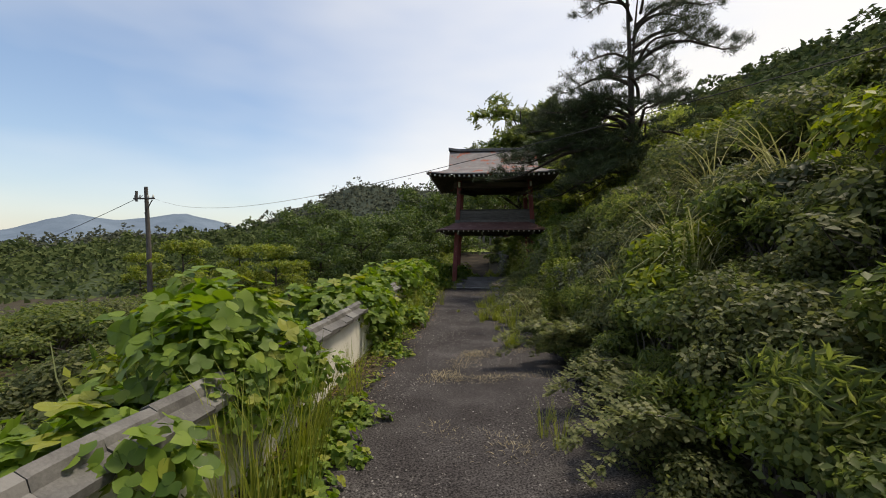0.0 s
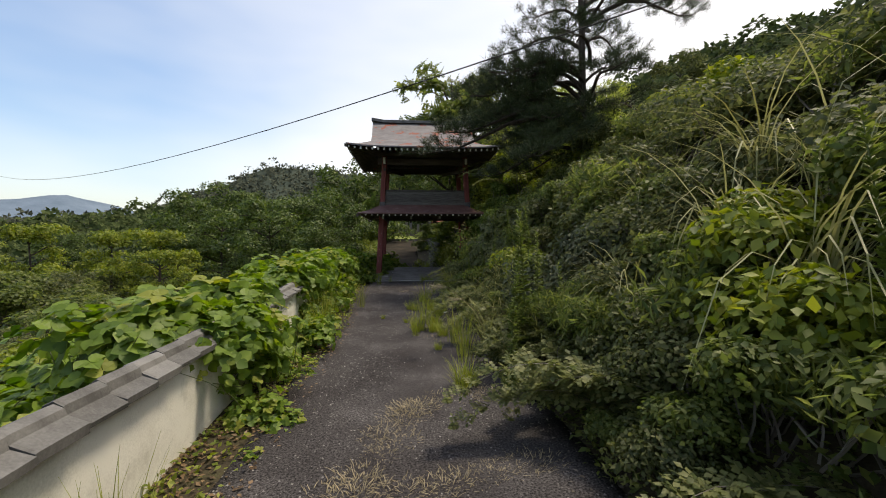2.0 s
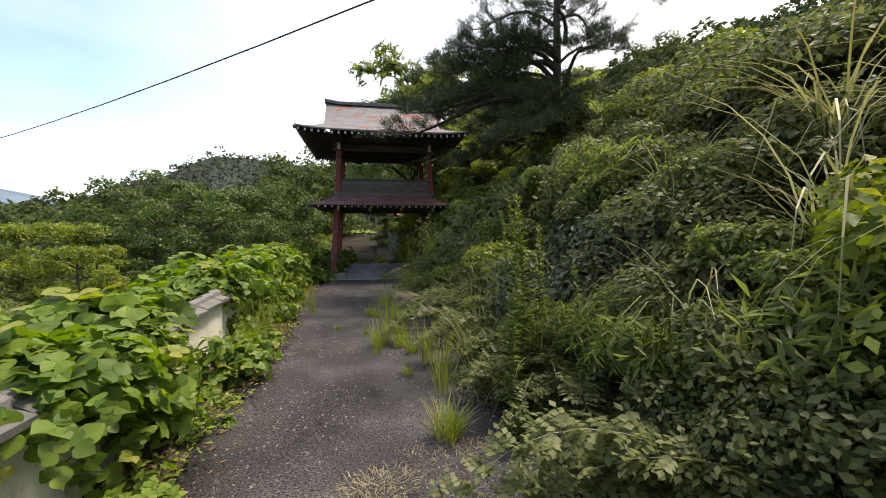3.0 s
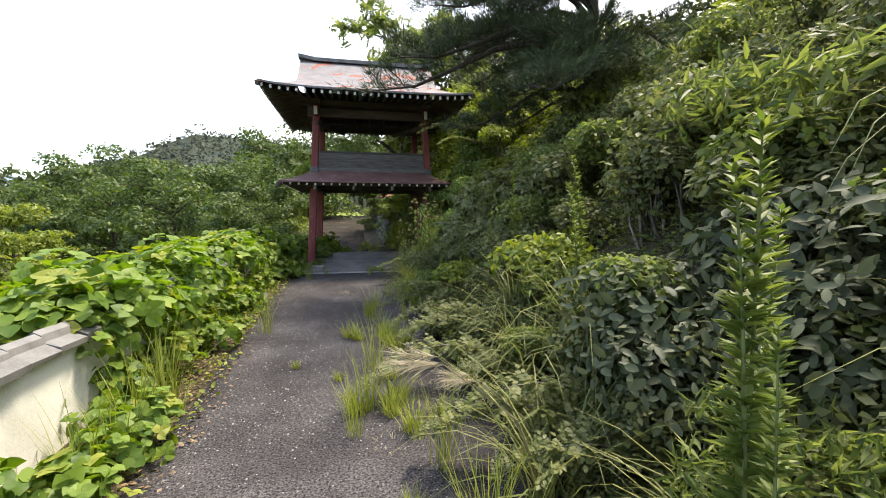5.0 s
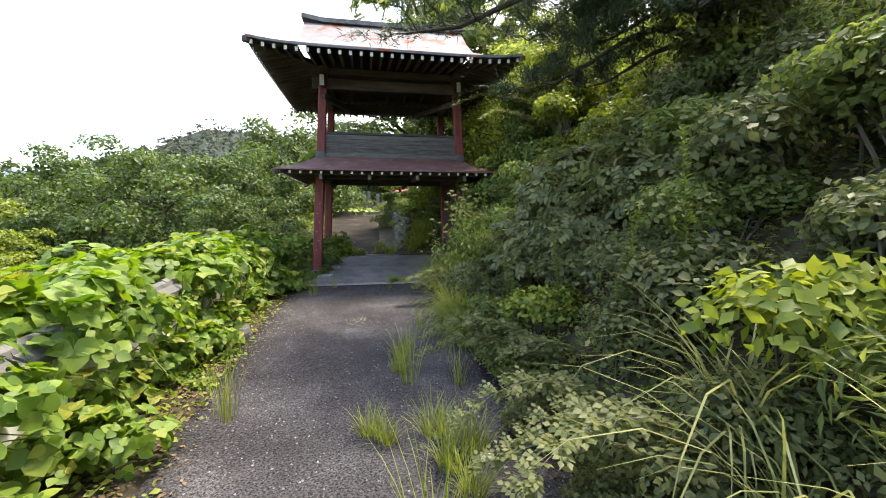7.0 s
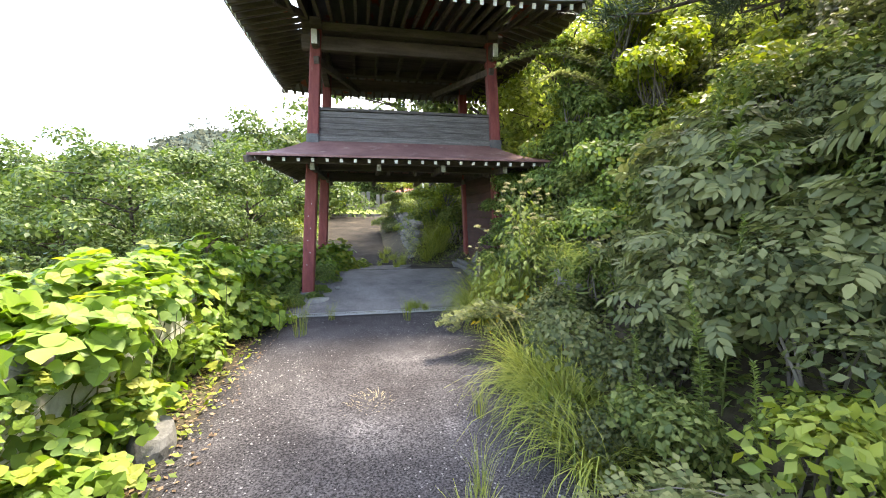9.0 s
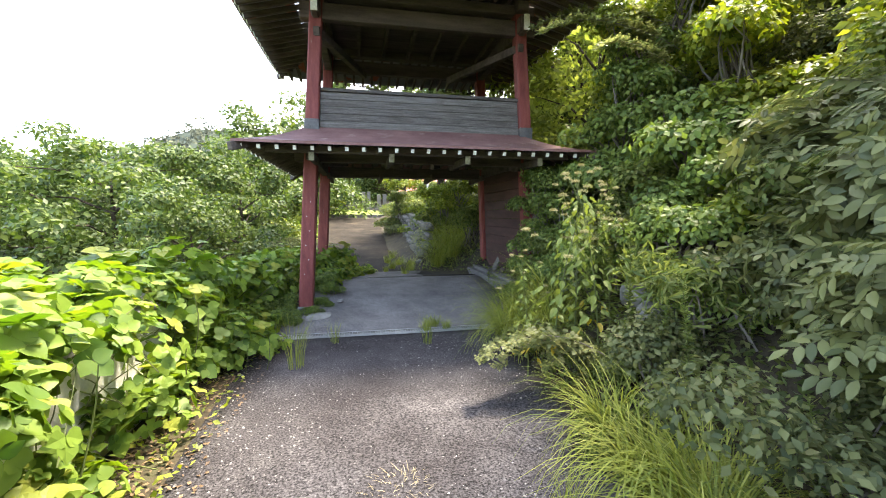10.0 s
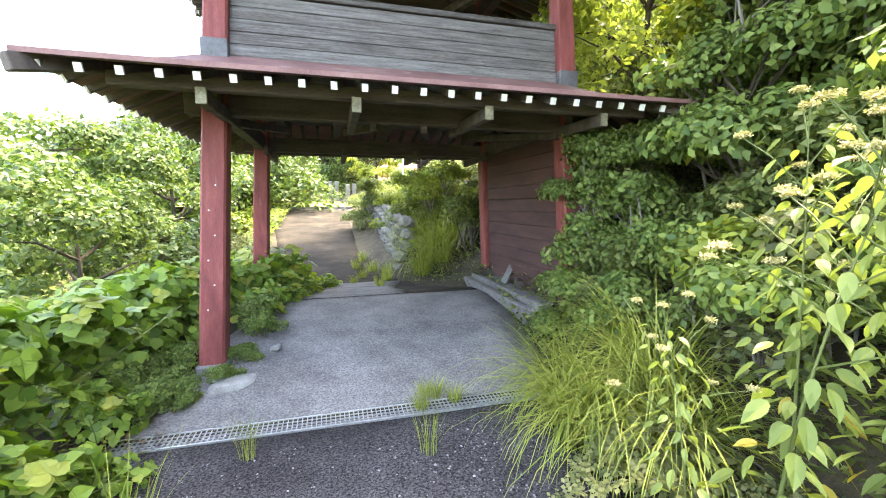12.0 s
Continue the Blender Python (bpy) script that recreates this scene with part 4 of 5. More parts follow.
# tall weeds
def weed(label, h, n, leaf, material, head=0, shape=LANCE):
    e = thing("tall_weed", label, "weed", (0, 0, -50), "tall weeds on the bank")
    bend = (rng.normal() * 0.08, rng.normal() * 0.08)
    pts = [(bend[0] * t * t * h, bend[1] * t * t * h, h * t) for t in np.linspace(0, 1, 7)]
    bm = bmesh.new()
    bm_tube(bm, pts, [0.008, 0.0075, 0.007, 0.006, 0.005, 0.004, 0.002], 5)
    part("stalk", bm, STEM, e)
    t = rng.random(n) ** 0.8
    t = 0.12 + 0.88 * t
    a = rng.random(n) * 6.283
    p = np.stack([bend[0] * t * t * h, bend[1] * t * t * h, h * t], 1)
    out = np.stack([np.cos(a), np.sin(a), 0.2 + 0.9 * t + rng.normal(size=n) * 0.2], 1)
    x = np.cross(out, np.array([0, 0, 1.0]))
    x /= np.linalg.norm(x, axis=1, keepdims=True)
    y = out / np.linalg.norm(out, axis=1, keepdims=True)
    rot = np.stack([x, y, np.cross(x, y)], 2)
    part("foliage", scatter_mesh("foliage", *shape, p, rot, np.outer(leaf * (1.15 - 0.7 * t) * (0.8 + 0.4 * rng.random(n)), [1.7, 1.0, 1.6]), material), material, e)
    for _ in range(head):
        q = Vector((rng.normal() * 0.17, rng.normal() * 0.17, h * (0.62 + 0.42 * rng.random())))
        m = 70
        pp = np.array(q)[None] + rng.normal(size=(m, 3)) * np.array([0.024, 0.024, 0.011])
        fl = part("flower_head", scatter_mesh("flower_head", *QUAD, pp, frames_from(rng.normal(size=(m, 3)) * 0.5 + [0, 0, 1], rng.random(m) * 6.28), np.full(m, 0.02), FLOWER), FLOWER, e, "cream flat flower head")
        tagged(fl, "cream flat flower head", kind="stuff")
        bm = bmesh.new()
        foot = Vector((bend[0] * 0.3 * h, bend[1] * 0.3 * h, q.z - 0.22 * h))
        bm_tube(bm, [foot, foot.lerp(q, 0.5) + Vector((0, 0, 0.03)), q], [0.0025, 0.002, 0.0015], 4)
        part("flower_stalk", bm, STEM, e)
    return e


goldenrod = [weed("tall green weed with narrow leaves up the stalk", 1.5, 250, 0.1, TALLWEED) for _ in range(2)]
def boneset(h):
    """A tall flowering weed: paired drooping leaves, yellow ones low down, flat flower heads on side stalks."""
    e = thing("flowering_weed", "tall flowering weed with cream flower heads and yellowed lower leaves", "weed", (0, 0, -50), "flowering weeds by the drain")
    bend = rng.normal(size=2) * 0.07
    at = lambda t: Vector((bend[0] * t * t * h, bend[1] * t * t * h, h * t))
    bm = bmesh.new()
    bm_tube(bm, [at(t) for t in np.linspace(0, 1, 8)], [0.009 * (1.05 - 0.85 * t) for t in np.linspace(0, 1, 8)], 6)
    part("stalk", bm, STEM, e)
    v, f = leaflet(0.5)
    meshes = []
    for material in (TALLWEED, YELLOWED):
        me = bpy.data.meshes.new("leaf")
        me.from_pydata(v, [], f)
        me.materials.append(material)
        meshes.append(me)
    for k in range(34):
        t = 0.2 + 0.75 * k / 33
        for sgn in (0, 180):
            m = Matrix.Translation(at(t)) @ pose(0, 0, 0, 0, 0, 67 * k + sgn + rng.normal() * 12) @ pose(0, 0.02 + 0.16 * rng.random(), 0.03 * rng.random(), -12 - 40 * rng.random(), rng.normal() * 18, 0)
            old = k < 2 or (k < 6 and rng.random() < 0.12)
            part("leaf", meshes[1 if old else 0], None, e, "yellowed leaf" if old else "", m=m @ Matrix.Scale(0.088 * (1.2 - 0.45 * t) * (0.8 + 0.4 * rng.random()), 4))
    for k in range(9):
        t, a = 0.58 + 0.42 * k / 8, 2.4 * k
        foot, reach = at(t), 0.34 * (1.15 - t) * 2.2
        tip = foot + Vector((math.cos(a) * reach, math.sin(a) * reach, 0.1 + 0.1 * t)) if k < 8 else at(1.03)
        bm = bmesh.new()
        bm_tube(bm, [foot, foot.lerp(tip, 0.55) + Vector((0, 0, 0.015)), tip], [0.0035, 0.0028, 0.002], 4)
        part("flower_stalk", bm, STEM, e)
        q = 130
        ang, rad = rng.random(q) * 6.283, 0.034 * np.sqrt(rng.random(q))
        pp = np.stack([tip.x + rad * np.cos(ang), tip.y + rad * np.sin(ang), tip.z + 0.012 - 4 * rad ** 2 + rng.normal(size=q) * 0.004], 1)
        fl = part("flower_head", scatter_mesh("flower_head", *QUAD, pp, frames_from(rng.normal(size=(q, 3)) * 0.6 + [0, 0, 1], rng.random(q) * 6.28), np.full(q, 0.013), FLOWER), FLOWER, e)
        tagged(fl, "cream flat flower head", kind="stuff")
    return e


flowering = [boneset(1.45), boneset(1.3)]


def tuft(label, n, foot, L, w, bend, material, lean=0.3, plume=0):
    e = thing("grass_tuft", label, "grass", (0, 0, -50), "grass tufts")
    part("blade_tuft", blades("blade_tuft", n, foot, L, w, bend, material, lean=lean), material, e)
    for _ in range(plume):
        a = math.pi + rng.normal() * 0.35
        d = Vector((math.cos(a), math.sin(a), 0))
        tip = d * L * 0.55 + Vector((0, 0, L * 0.8))
        bm = bmesh.new()
        bm_tube(bm, [(0, 0, 0), d * L * 0.2 + Vector((0, 0, L * 0.5)), tip], [0.004, 0.003, 0.002], 4)
        part("culm", bm, STRAW, e)
        m = 46
        t = rng.random(m)
        p = np.array(tip)[None] + np.outer(t, np.array(d * 0.16 + Vector((0, 0, 0.02))))
        dirs = np.array(d)[None] * (0.9 + 0.4 * rng.random((m, 1))) + rng.normal(size=(m, 3)) * 0.28
        y = dirs / np.linalg.norm(dirs, axis=1, keepdims=True)
        x = np.cross(y, np.array([0, 0, 1.0]))
        x /= np.linalg.norm(x, axis=1, keepdims=True)
        part("plume", scatter_mesh("plume", *NEEDLE, p, np.stack([x, y, np.cross(x, y)], 2), np.stack([np.full(m, 0.1), 0.1 + 0.08 * rng.random(m), np.full(m, 0.1)], 1), PLUME), PLUME, e, "pale dry plume")
    return e


susuki = [tuft("large arching tuft of coarse grass", 70, 0.13, 1.25, 0.007, 1.6, GRASS_D) for _ in range(2)]
lush = [tuft("lush drooping clump of bright green grass", 210, 0.16, 1.15, 0.006, 1.6, GRASS) for _ in range(2)]
bleached = tuft("arching tuft of sun-bleached grass", 60, 0.13, 1.3, 0.0075, 1.7, PALEGRASS)
plumed = tuft("arching grass tuft with pale plumes", 70, 0.12, 1.05, 0.006, 1.15, GRASS_D, plume=3)
short = [tuft("small bright tuft of grass in the asphalt", 85, 0.09, 0.34, 0.0045, 0.5, GRASS) for _ in range(2)]
thin = tuft("thin upright grass stalks", 34, 0.1, 0.75, 0.0036, 0.35, GRASS, lean=0.12)
drytuft = tuft("low patch of dry straw-coloured grass", 140, 0.14, 0.12, 0.0034, 1.1, STRAW, lean=0.8)

# kudzu
TRI_MESHES = []
for k in range(4):
    v, f = TRI
    vv = np.array(v) * np.array([1 + 0.1 * rng.normal(), 1, 1]) + rng.normal(size=(len(v), 3)) * 0.018
    for mat_ in (KUDZU, KUDZU_Y):
        me = bpy.data.meshes.new("leaf")
        me.from_pydata([tuple(p) for p in vv], [], f)
        me.materials.append(mat_)
        TRI_MESHES.append(me)


def kudzu(label, n_top, n_under, yellow=0.15, r=0.34, h=0.55, k=5, size=0.102):
    e = thing("kudzu_vine", label, "vine", (0, 0, -50), "kudzu over the wall")
    c, rr = lumps(k, r, 0.55, h)
    part("foliage", leaves("foliage", TRI, n_under, c, rr, size, KUDZU, up=0.6, loose=0.5, squash=0.8, shell=0.4), KUDZU, e)
    p, d = leaf_cloud(n_top, c, [x * 1.08 for x in rr], 0.8, 0.85)
    z = d * 0.8 + np.array([0.25, -0.1, 0.75]) + rng.normal(size=(n_top, 3)) * 0.4
    R = frames_from(z, rng.random(n_top) * 6.283)
    for i in range(n_top):
        m = Matrix([list(R[i][j]) + [p[i][j]] for j in range(3)] + [[0, 0, 0, 1]])
        idx = 2 * int(rng.integers(4)) + (1 if rng.random() < yellow else 0)
        part("leaf", TRI_MESHES[idx], None, e, m=m @ Matrix.Scale(size * (0.75 + 0.5 * rng.random()), 4))
    part("runner_tangle", stems("runner_tangle", [((rng.normal() * 0.25, rng.normal() * 0.25, -0.05), Vector(q) + Vector((rng.normal() * 0.3, rng.normal() * 0.3, 0.05))) for q in c for _ in range(2)], 0.006, 0.003, STEM), STEM, e)
    return e


kz = [kudzu("bright green kudzu vine heaped over the wall", 30, 170) for _ in range(3)]
kzy = [kudzu("yellowing kudzu vine trailing down to the lane", 30, 170, yellow=0.65) for _ in range(2)]

# ---- trees ----
def tree(label, h, crown_r, material, shape=QUAD, n=6000, leaf=0.13, trunk_r=0.09, spread_=1.0, limbs=9, base=0.25, category="tree", clump=1.0):
    e = thing("tree", label, category, (0, 0, -50), "broadleaf trees")
    bm = bmesh.new()
    pts = [Vector((0.04 * h * math.sin(3 * t) * t, 0.03 * h * math.cos(2 * t) * t, h * 0.85 * t)) for t in np.linspace(0, 1, 7)]
    bm_tube(bm, pts, [trunk_r * (1 - 0.8 * t) for t in np.linspace(0, 1, 7)], 8)
    c, rr = [], []
    for i in range(limbs):
        t = base + (0.95 - base) * i / (limbs - 1)
        a = i * 2.4 + rng.normal() * 0.4
        reach = crown_r * (1.05 - 0.55 * t) * (0.8 + 0.4 * rng.random()) * spread_
        s = pts[min(6, int(t * 6))]
        tip = s + Vector((math.cos(a) * reach, math.sin(a) * reach, 0.16 * h * (0.5 + rng.random() * 0.5)))
        bm_tube(bm, [s, s.lerp(tip, 0.5) + Vector((0, 0, 0.04 * h)), tip], [trunk_r * 0.45, trunk_r * 0.25, trunk_r * 0.08], 5)
        for q in (0.55, 0.8, 1.0):
            c.append(s.lerp(tip, q) + Vector((rng.normal(), rng.normal(), rng.normal() + 0.4)) * crown_r * 0.13)
            rr.append(crown_r * clump * (0.2 + 0.14 * rng.random()))
    part("trunk", bm, BARK, e)
    part("crown", leaves("crown", shape, n, [tuple(q) for q in c], rr, leaf, material, up=0.5, loose=0.6, squash=0.6, shell=0.35), material, e)
    return e


round_tree = [tree("dense round-headed green tree", 4.2, 2.3, green, n=11000, leaf=0.14, base=0.1, limbs=16) for green in (FIELDLEAF, FIELDLEAF)]
pale_tree = [tree("light yellow-green young tree", 4.0, 1.9, SHRUB_L, n=5500, leaf=0.16, base=0.15) for _ in range(1)]
dark_tree = [tree("dark evergreen hillside tree", 6.0, 2.6, SHRUB_D, n=6500, leaf=0.2, base=0.15, limbs=12) for _ in range(2)]
sun_tree = tree("young tree, yellow-green leaves lightened as if sunlit", 5.0, 2.2, SUNLEAF, n=6000, leaf=0.15, base=0.1, limbs=14)
feather_tree = tree("tall ragged tree with drooping feathery leaves", 8.0, 2.8, SHRUB_M, FEATHER_FAR, 2400, 0.38, 0.11, limbs=26, base=0.25, clump=0.7)


def pine(label, h):
    """An old two-stemmed pine: long low limbs with flat needle pads, an open top with bare twigs."""
    e = thing("pine_tree", label, "pine tree", (0, 0, -50))
    bm = bmesh.new()
    P, D = [], []
    stems_ = []
    for off, hh, r0 in ((0.0, h, 0.16), (0.35, h * 0.92, 0.11)):
        pts = [Vector((off * t * 1.4 + 0.12 * math.sin(4 * t + off * 5), 0.12 * math.sin(3 * t) + off * 0.4 * t, hh * t)) for t in np.linspace(0, 1, 10)]
        bm_tube(bm, pts, [r0 * (1 - 0.85 * t) for t in np.linspace(0, 1, 10)], 9)
        stems_.append(pts)

    def limb(pts, t, a, reach, rise, dense):
        k = min(8, int(t * 9))
        s = pts[k].lerp(pts[k + 1], t * 9 - k)
        d = Vector((math.cos(a), math.sin(a), 0))
        side = d.cross(Vector((0, 0, 1)))
        line = [s + d * reach * f + side * reach * 0.09 * math.sin(4 * f + a) + Vector((0, 0, reach * (rise * f + 0.1 * math.sin(5 * f)))) for f in np.linspace(0, 1, 7)]
        r = 0.03 + 0.014 * reach
        bm_tube(bm, line, [r * (1 - 0.85 * f) for f in np.linspace(0, 1, 7)], 6)
        n = int(4 + reach * 3.2)
        for q in range(n):
            f = 0.28 + 0.72 * q / max(1, n - 1)
            b = line[min(5, int(f * 6))].lerp(line[min(6, int(f * 6) + 1)], f * 6 - min(5, int(f * 6)))
            w = side * (1 if q % 2 else -1) * (0.5 + 0.4 * rng.random()) + d * 0.5 + Vector((0, 0, 0.1 + 0.25 * rng.random()))
            tw = b + w * (0.35 + 0.32 * reach * 0.4) * (1.2 - 0.6 * f)
            bm_tube(bm, [b, b.lerp(tw, 0.5) + Vector((0, 0, 0.03)), tw], [0.012, 0.008, 0.003], 4)
            for u in range(2):
                tip = tw + (side * rng.normal() * 0.5 + d * rng.normal() * 0.4 + Vector((0, 0, 0.15))) * 0.35
                bm_tube(bm, [b.lerp(tw, 0.6), tip], [0.006, 0.002], 3)
                if rng.random() < dense:
                    for g in (0.55, 0.8, 1.0):
                        P.append(b.lerp(tw, 0.6).lerp(tip, g))
                        D.append((tip - b).normalized())
            if rng.random() < dense:
                for g in (0.5, 0.75, 1.0):
                    P.append(b.lerp(tw, g))
                    D.append((tw - b).normalized())

    for i in range(20):                      # low, drooping and dense, most of them towards the lane
        limb(stems_[0], 0.1 + 0.3 * i / 19, math.pi + rng.normal() * 0.6, 1.7 + 1.6 * rng.random(), -0.16 + 0.26 * i / 19, 1.0)
    for t, a, reach, up in ((0.17, 3.12, 4.5, 0.0), (0.2, 3.3, 4.1, 0.03), (0.25, 2.95, 3.8, 0.05), (0.3, 3.2, 3.4, 0.12)):
        limb(stems_[0], t, a, reach, up, 1.0)
    for i in range(12):
        limb(stems_[i % 2], 0.24 + 0.36 * i / 11, i * 2.4, 1.5 + 1.1 * rng.random(), 0.1 + 0.1 * rng.random(), 0.9)
    for i in range(11):                      # open top
        limb(stems_[i % 2], 0.6 + 0.36 * i / 10, i * 2.4 + 0.5, 1.3 + 0.9 * rng.random(), 0.3, 0.6)
    for t, a, reach in ((0.62, -0.1, 3.3), (0.7, 0.15, 3.0), (0.8, -0.3, 2.4)):
        limb(stems_[1], t, a, reach, 0.22, 0.75)
    part("trunk", bm, BARK, e)
    per = 26
    P, D = np.repeat(np.array(P), per, 0), np.repeat(np.array(D), per, 0)
    m = len(P)
    P = P + rng.normal(size=P.shape) * 0.06
    y = D * 0.7 + rng.normal(size=(m, 3)) * 0.6 + np.array([0, 0, 0.35])
    y /= np.linalg.norm(y, axis=1, keepdims=True)
    x = np.cross(y, rng.normal(size=(m, 3)))
    x /= np.linalg.norm(x, axis=1, keepdims=True)
    part("needles", scatter_mesh("needles", *NEEDLE, P, np.stack([x, y, np.cross(x, y)], 2), np.stack([np.full(m, 0.22), 0.12 + 0.08 * rng.random(m), np.full(m, 0.2)], 1), PINE), PINE, e, "dark green needles")
    return e


pine_a = pine("old open pine with dark needle pads and bare twigs", 8.3)
put(pine_a, 4.9, 14.2, s=1.0, turn=0)

# ---- planting ----
def bank_x(y):
    return lerp_table(y, ROAD_R)


# bank: rows of shrubs from the lane's edge upwards
y = 0.2
while y < 23:
    for d, s in ((0.12, 0.55), (0.5, 0.75), (1.0, 0.95), (1.5, 1.0), (2.1, 1.15), (2.9, 1.15), (3.8, 1.2), (5.0, 1.6)):
        x = bank_x(y) + d + rng.normal() * 0.12
        yy = y + rng.normal() * 0.22
        if yy > 18.3 and x < 3.1:
            continue
        if 15.3 < yy < 16.3 and 0.3 < d < 0.8 or 16.3 < yy < 18.2 and d < 0.8:
            continue
        if yy < 9 and d > 4.5:
            continue
        kinds = [dark, mid, ferny, light, olive]
        w = [0.3, 0.34, 0.2, 0.1, 0.06] if d < 1.5 else [0.24, 0.26, 0.06, 0.12, 0.32]
        proto = kinds[int(rng.choice(5, p=w))]
        put(proto[int(rng.integers(len(proto)))], x, yy, s=s * (0.85 + 0.3 * rng.random()), z=ground_z(x, yy) - 0.1)
    y += 0.85
# close growth low on the bank where the lane is narrowest
for i in range(36):
    yy = 0.8 + 6.5 * i / 35 + rng.normal() * 0.15
    d = 0.3 + 1.6 * rng.random()
    proto = (mid + ferny + olive + ferny)[int(rng.integers(8))]
    x = bank_x(yy) + d
    put(proto, x, yy, s=0.6 + 0.25 * rng.random(), z=ground_z(x, yy) + 0.05)
# far side bank beyond the gate
for _ in range(26):
    yy = 22.5 + 14 * rng.random()
    x = 1.75 + 2.5 * rng.random()
    put((mid + light)[int(rng.integers(3))], x, yy, s=0.9 + 0.5 * rng.random(), z=lerp_table(yy, ROAD_Z) + 0.5 + 0.4 * (x - 1.7))
# low creeping cover on the bank and the field, dead leaves along the lane
def cover(label, n, xf, y0, y1, size, material, shape=QUAD, lift=0.08, up=1.2, name="ground_cover"):
    y = y0 + (y1 - y0) * rng.random(n)
    x = np.array([xf(b, rng.random()) for b in y])
    z = np.array([ground_z(a, b) for a, b in zip(x, y)]) + lift * rng.random(n)
    nrm = rng.normal(size=(n, 3)) * 0.55 + np.array([0, 0, up])
    me = scatter_mesh(name, *shape, np.stack([x, y, z], 1), frames_from(nrm, rng.random(n) * 6.283), size * (0.5 + 0.7 * rng.random(n)), material)
    return tagged(new(name, me), label, "ground cover", kind="stuff")


cover("creeping green cover on the bank", 60000, lambda y, u: bank_x(y) - 0.05 + 6.5 * u, -3, 23, 0.075, SHRUB_M, lift=0.22)
cover("creeping green cover at the foot of the bank", 30000, lambda y, u: bank_x(y) - 0.1 + 2.6 * u, -3, 20, 0.07, SHRUB_M, lift=0.2)
cover("scrub over the upper hillside", 75000, lambda y, u: bank_x(y) + 4.2 + 24 * u * u, -6, 36, 0.15, SHRUB_D, lift=0.7, up=0.8)
cover("creeping green cover in the field", 60000, lambda y, u: -2.2 - 22 * u ** 1.4, -6, 40, 0.21, SHRUB_M, lift=0.35)
cover("brown dead leaves along the lane edge", 9000, lambda y, u: lerp_table(y, ROAD_L) - 0.4 + 0.65 * u * u, -2, 19, 0.045, LITTER, lift=0.03, up=2.5, name="leaf_litter")
cover("dead leaves and twigs below the bank", 3000, lambda y, u: bank_x(y) + 0.15 - 0.6 * u * u, -2, 21, 0.04, TWIG, lift=0.03, up=2.5, name="leaf_litter")
cover("small green weeds along the lane edge", 3500, lambda y, u: lerp_table(y, ROAD_L) - 0.35 + 0.5 * u * u, -2, 19, 0.06, SHRUB_L, lift=0.1, name="low_weeds")
# loose grit over the asphalt
CHIP = ([(-0.5, -0.4, 0), (0.5, -0.35, 0), (0.45, 0.4, 0), (-0.4, 0.5, 0), (0.05, 0.0, 0.55)], [(0, 1, 4), (1, 2, 4), (2, 3, 4), (3, 0, 4)])
n = 20000
gy = -1 + 18.8 * rng.random(n)
gl, gr = np.interp(gy, *zip(*ROAD_L)), np.interp(gy, *zip(*ROAD_R))
gx = gl + (gr - gl) * (0.5 + 0.5 * np.sign(rng.random(n) - 0.5) * rng.random(n) ** 0.8)
gz = np.interp(gy, *zip(*ROAD_Z)) + 0.004
me = scatter_mesh("loose_grit", *CHIP, np.stack([gx, gy, gz], 1), frames_from(rng.normal(size=(n, 3)) * 0.15 + np.array([0, 0, 1]), rng.random(n) * 6.283), 0.006 + 0.014 * rng.random(n) ** 3, GRAVEL)
tagged(new("loose_grit", me), "pale loose grit scattered on the asphalt", "gravel", kind="stuff")
# trees up the hillside
for x, y, s, proto in ((7.6, 13.6, 0.38, 1), (5.8, 24.5, 0.8, 1), (9, 26, 1.0, 0), (4.7, 13.4, 0.42, 0),):
    put(dark_tree[proto], x, y, s=s)
put(feather_tree, 2.3, 26.5, s=1.4)
put(feather_tree, 4.4, 24.5, s=1.1)
# young trees behind the gate's uphill side, sunlight put into their leaf colour
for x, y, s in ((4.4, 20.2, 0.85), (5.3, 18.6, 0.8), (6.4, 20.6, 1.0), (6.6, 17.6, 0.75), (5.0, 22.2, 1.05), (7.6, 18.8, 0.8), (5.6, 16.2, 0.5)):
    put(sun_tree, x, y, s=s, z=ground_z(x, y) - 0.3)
# dark wood behind the terrace
for x, y, s in ((-1.5, 60, 1.5), (3.5, 62, 1.6), (-6, 60, 1.4), (8, 58, 1.5), (0.8, 57, 1.1)):
    put(dark_tree[int(rng.integers(2))], x, y, s=s, z=2.4)
# field trees on the low side
for x, y, s, proto in ((-8.2, 27.5, 1.35, 0), (-5.0, 29.5, 1.15, 1), (-4.6, 23.5, 0.8, 1), (-12.5, 31.0, 1.2, 0), (-4.6, 36.5, 1.75, 1), (-9.5, 38, 1.3, 1), (-4.2, 39.5, 1.0, 0), (-16, 36, 1.6, 1), (-18, 36, 1.2, 0), (-24, 33, 0.9, 1), (-2.6, 41.5, 1.0, 1), (-6, 46, 1.5, 0), (3, 52, 1.8, 1), (-1, 56, 1.9, 0), (7, 42, 1.3, 0), (-14, 46, 1.6, 0)):
    put(round_tree[proto], x, y, s=s, z=ground_z(x, y) - 0.2)
for x, y, s in ((-13.6, 26.0, 1.0), (-10.5, 22.0, 0.75), (-17.5, 28, 1.0), (-21, 27, 1.1), (-5.0, 37.5, 1.0), (-3.6, 41, 0.8), (2.4, 40, 0.8), (-27, 30, 0.9), (2.6, 41, 0.7)):
    put(pale_tree[0], x, y, s=s, z=ground_z(x, y) - 0.2)
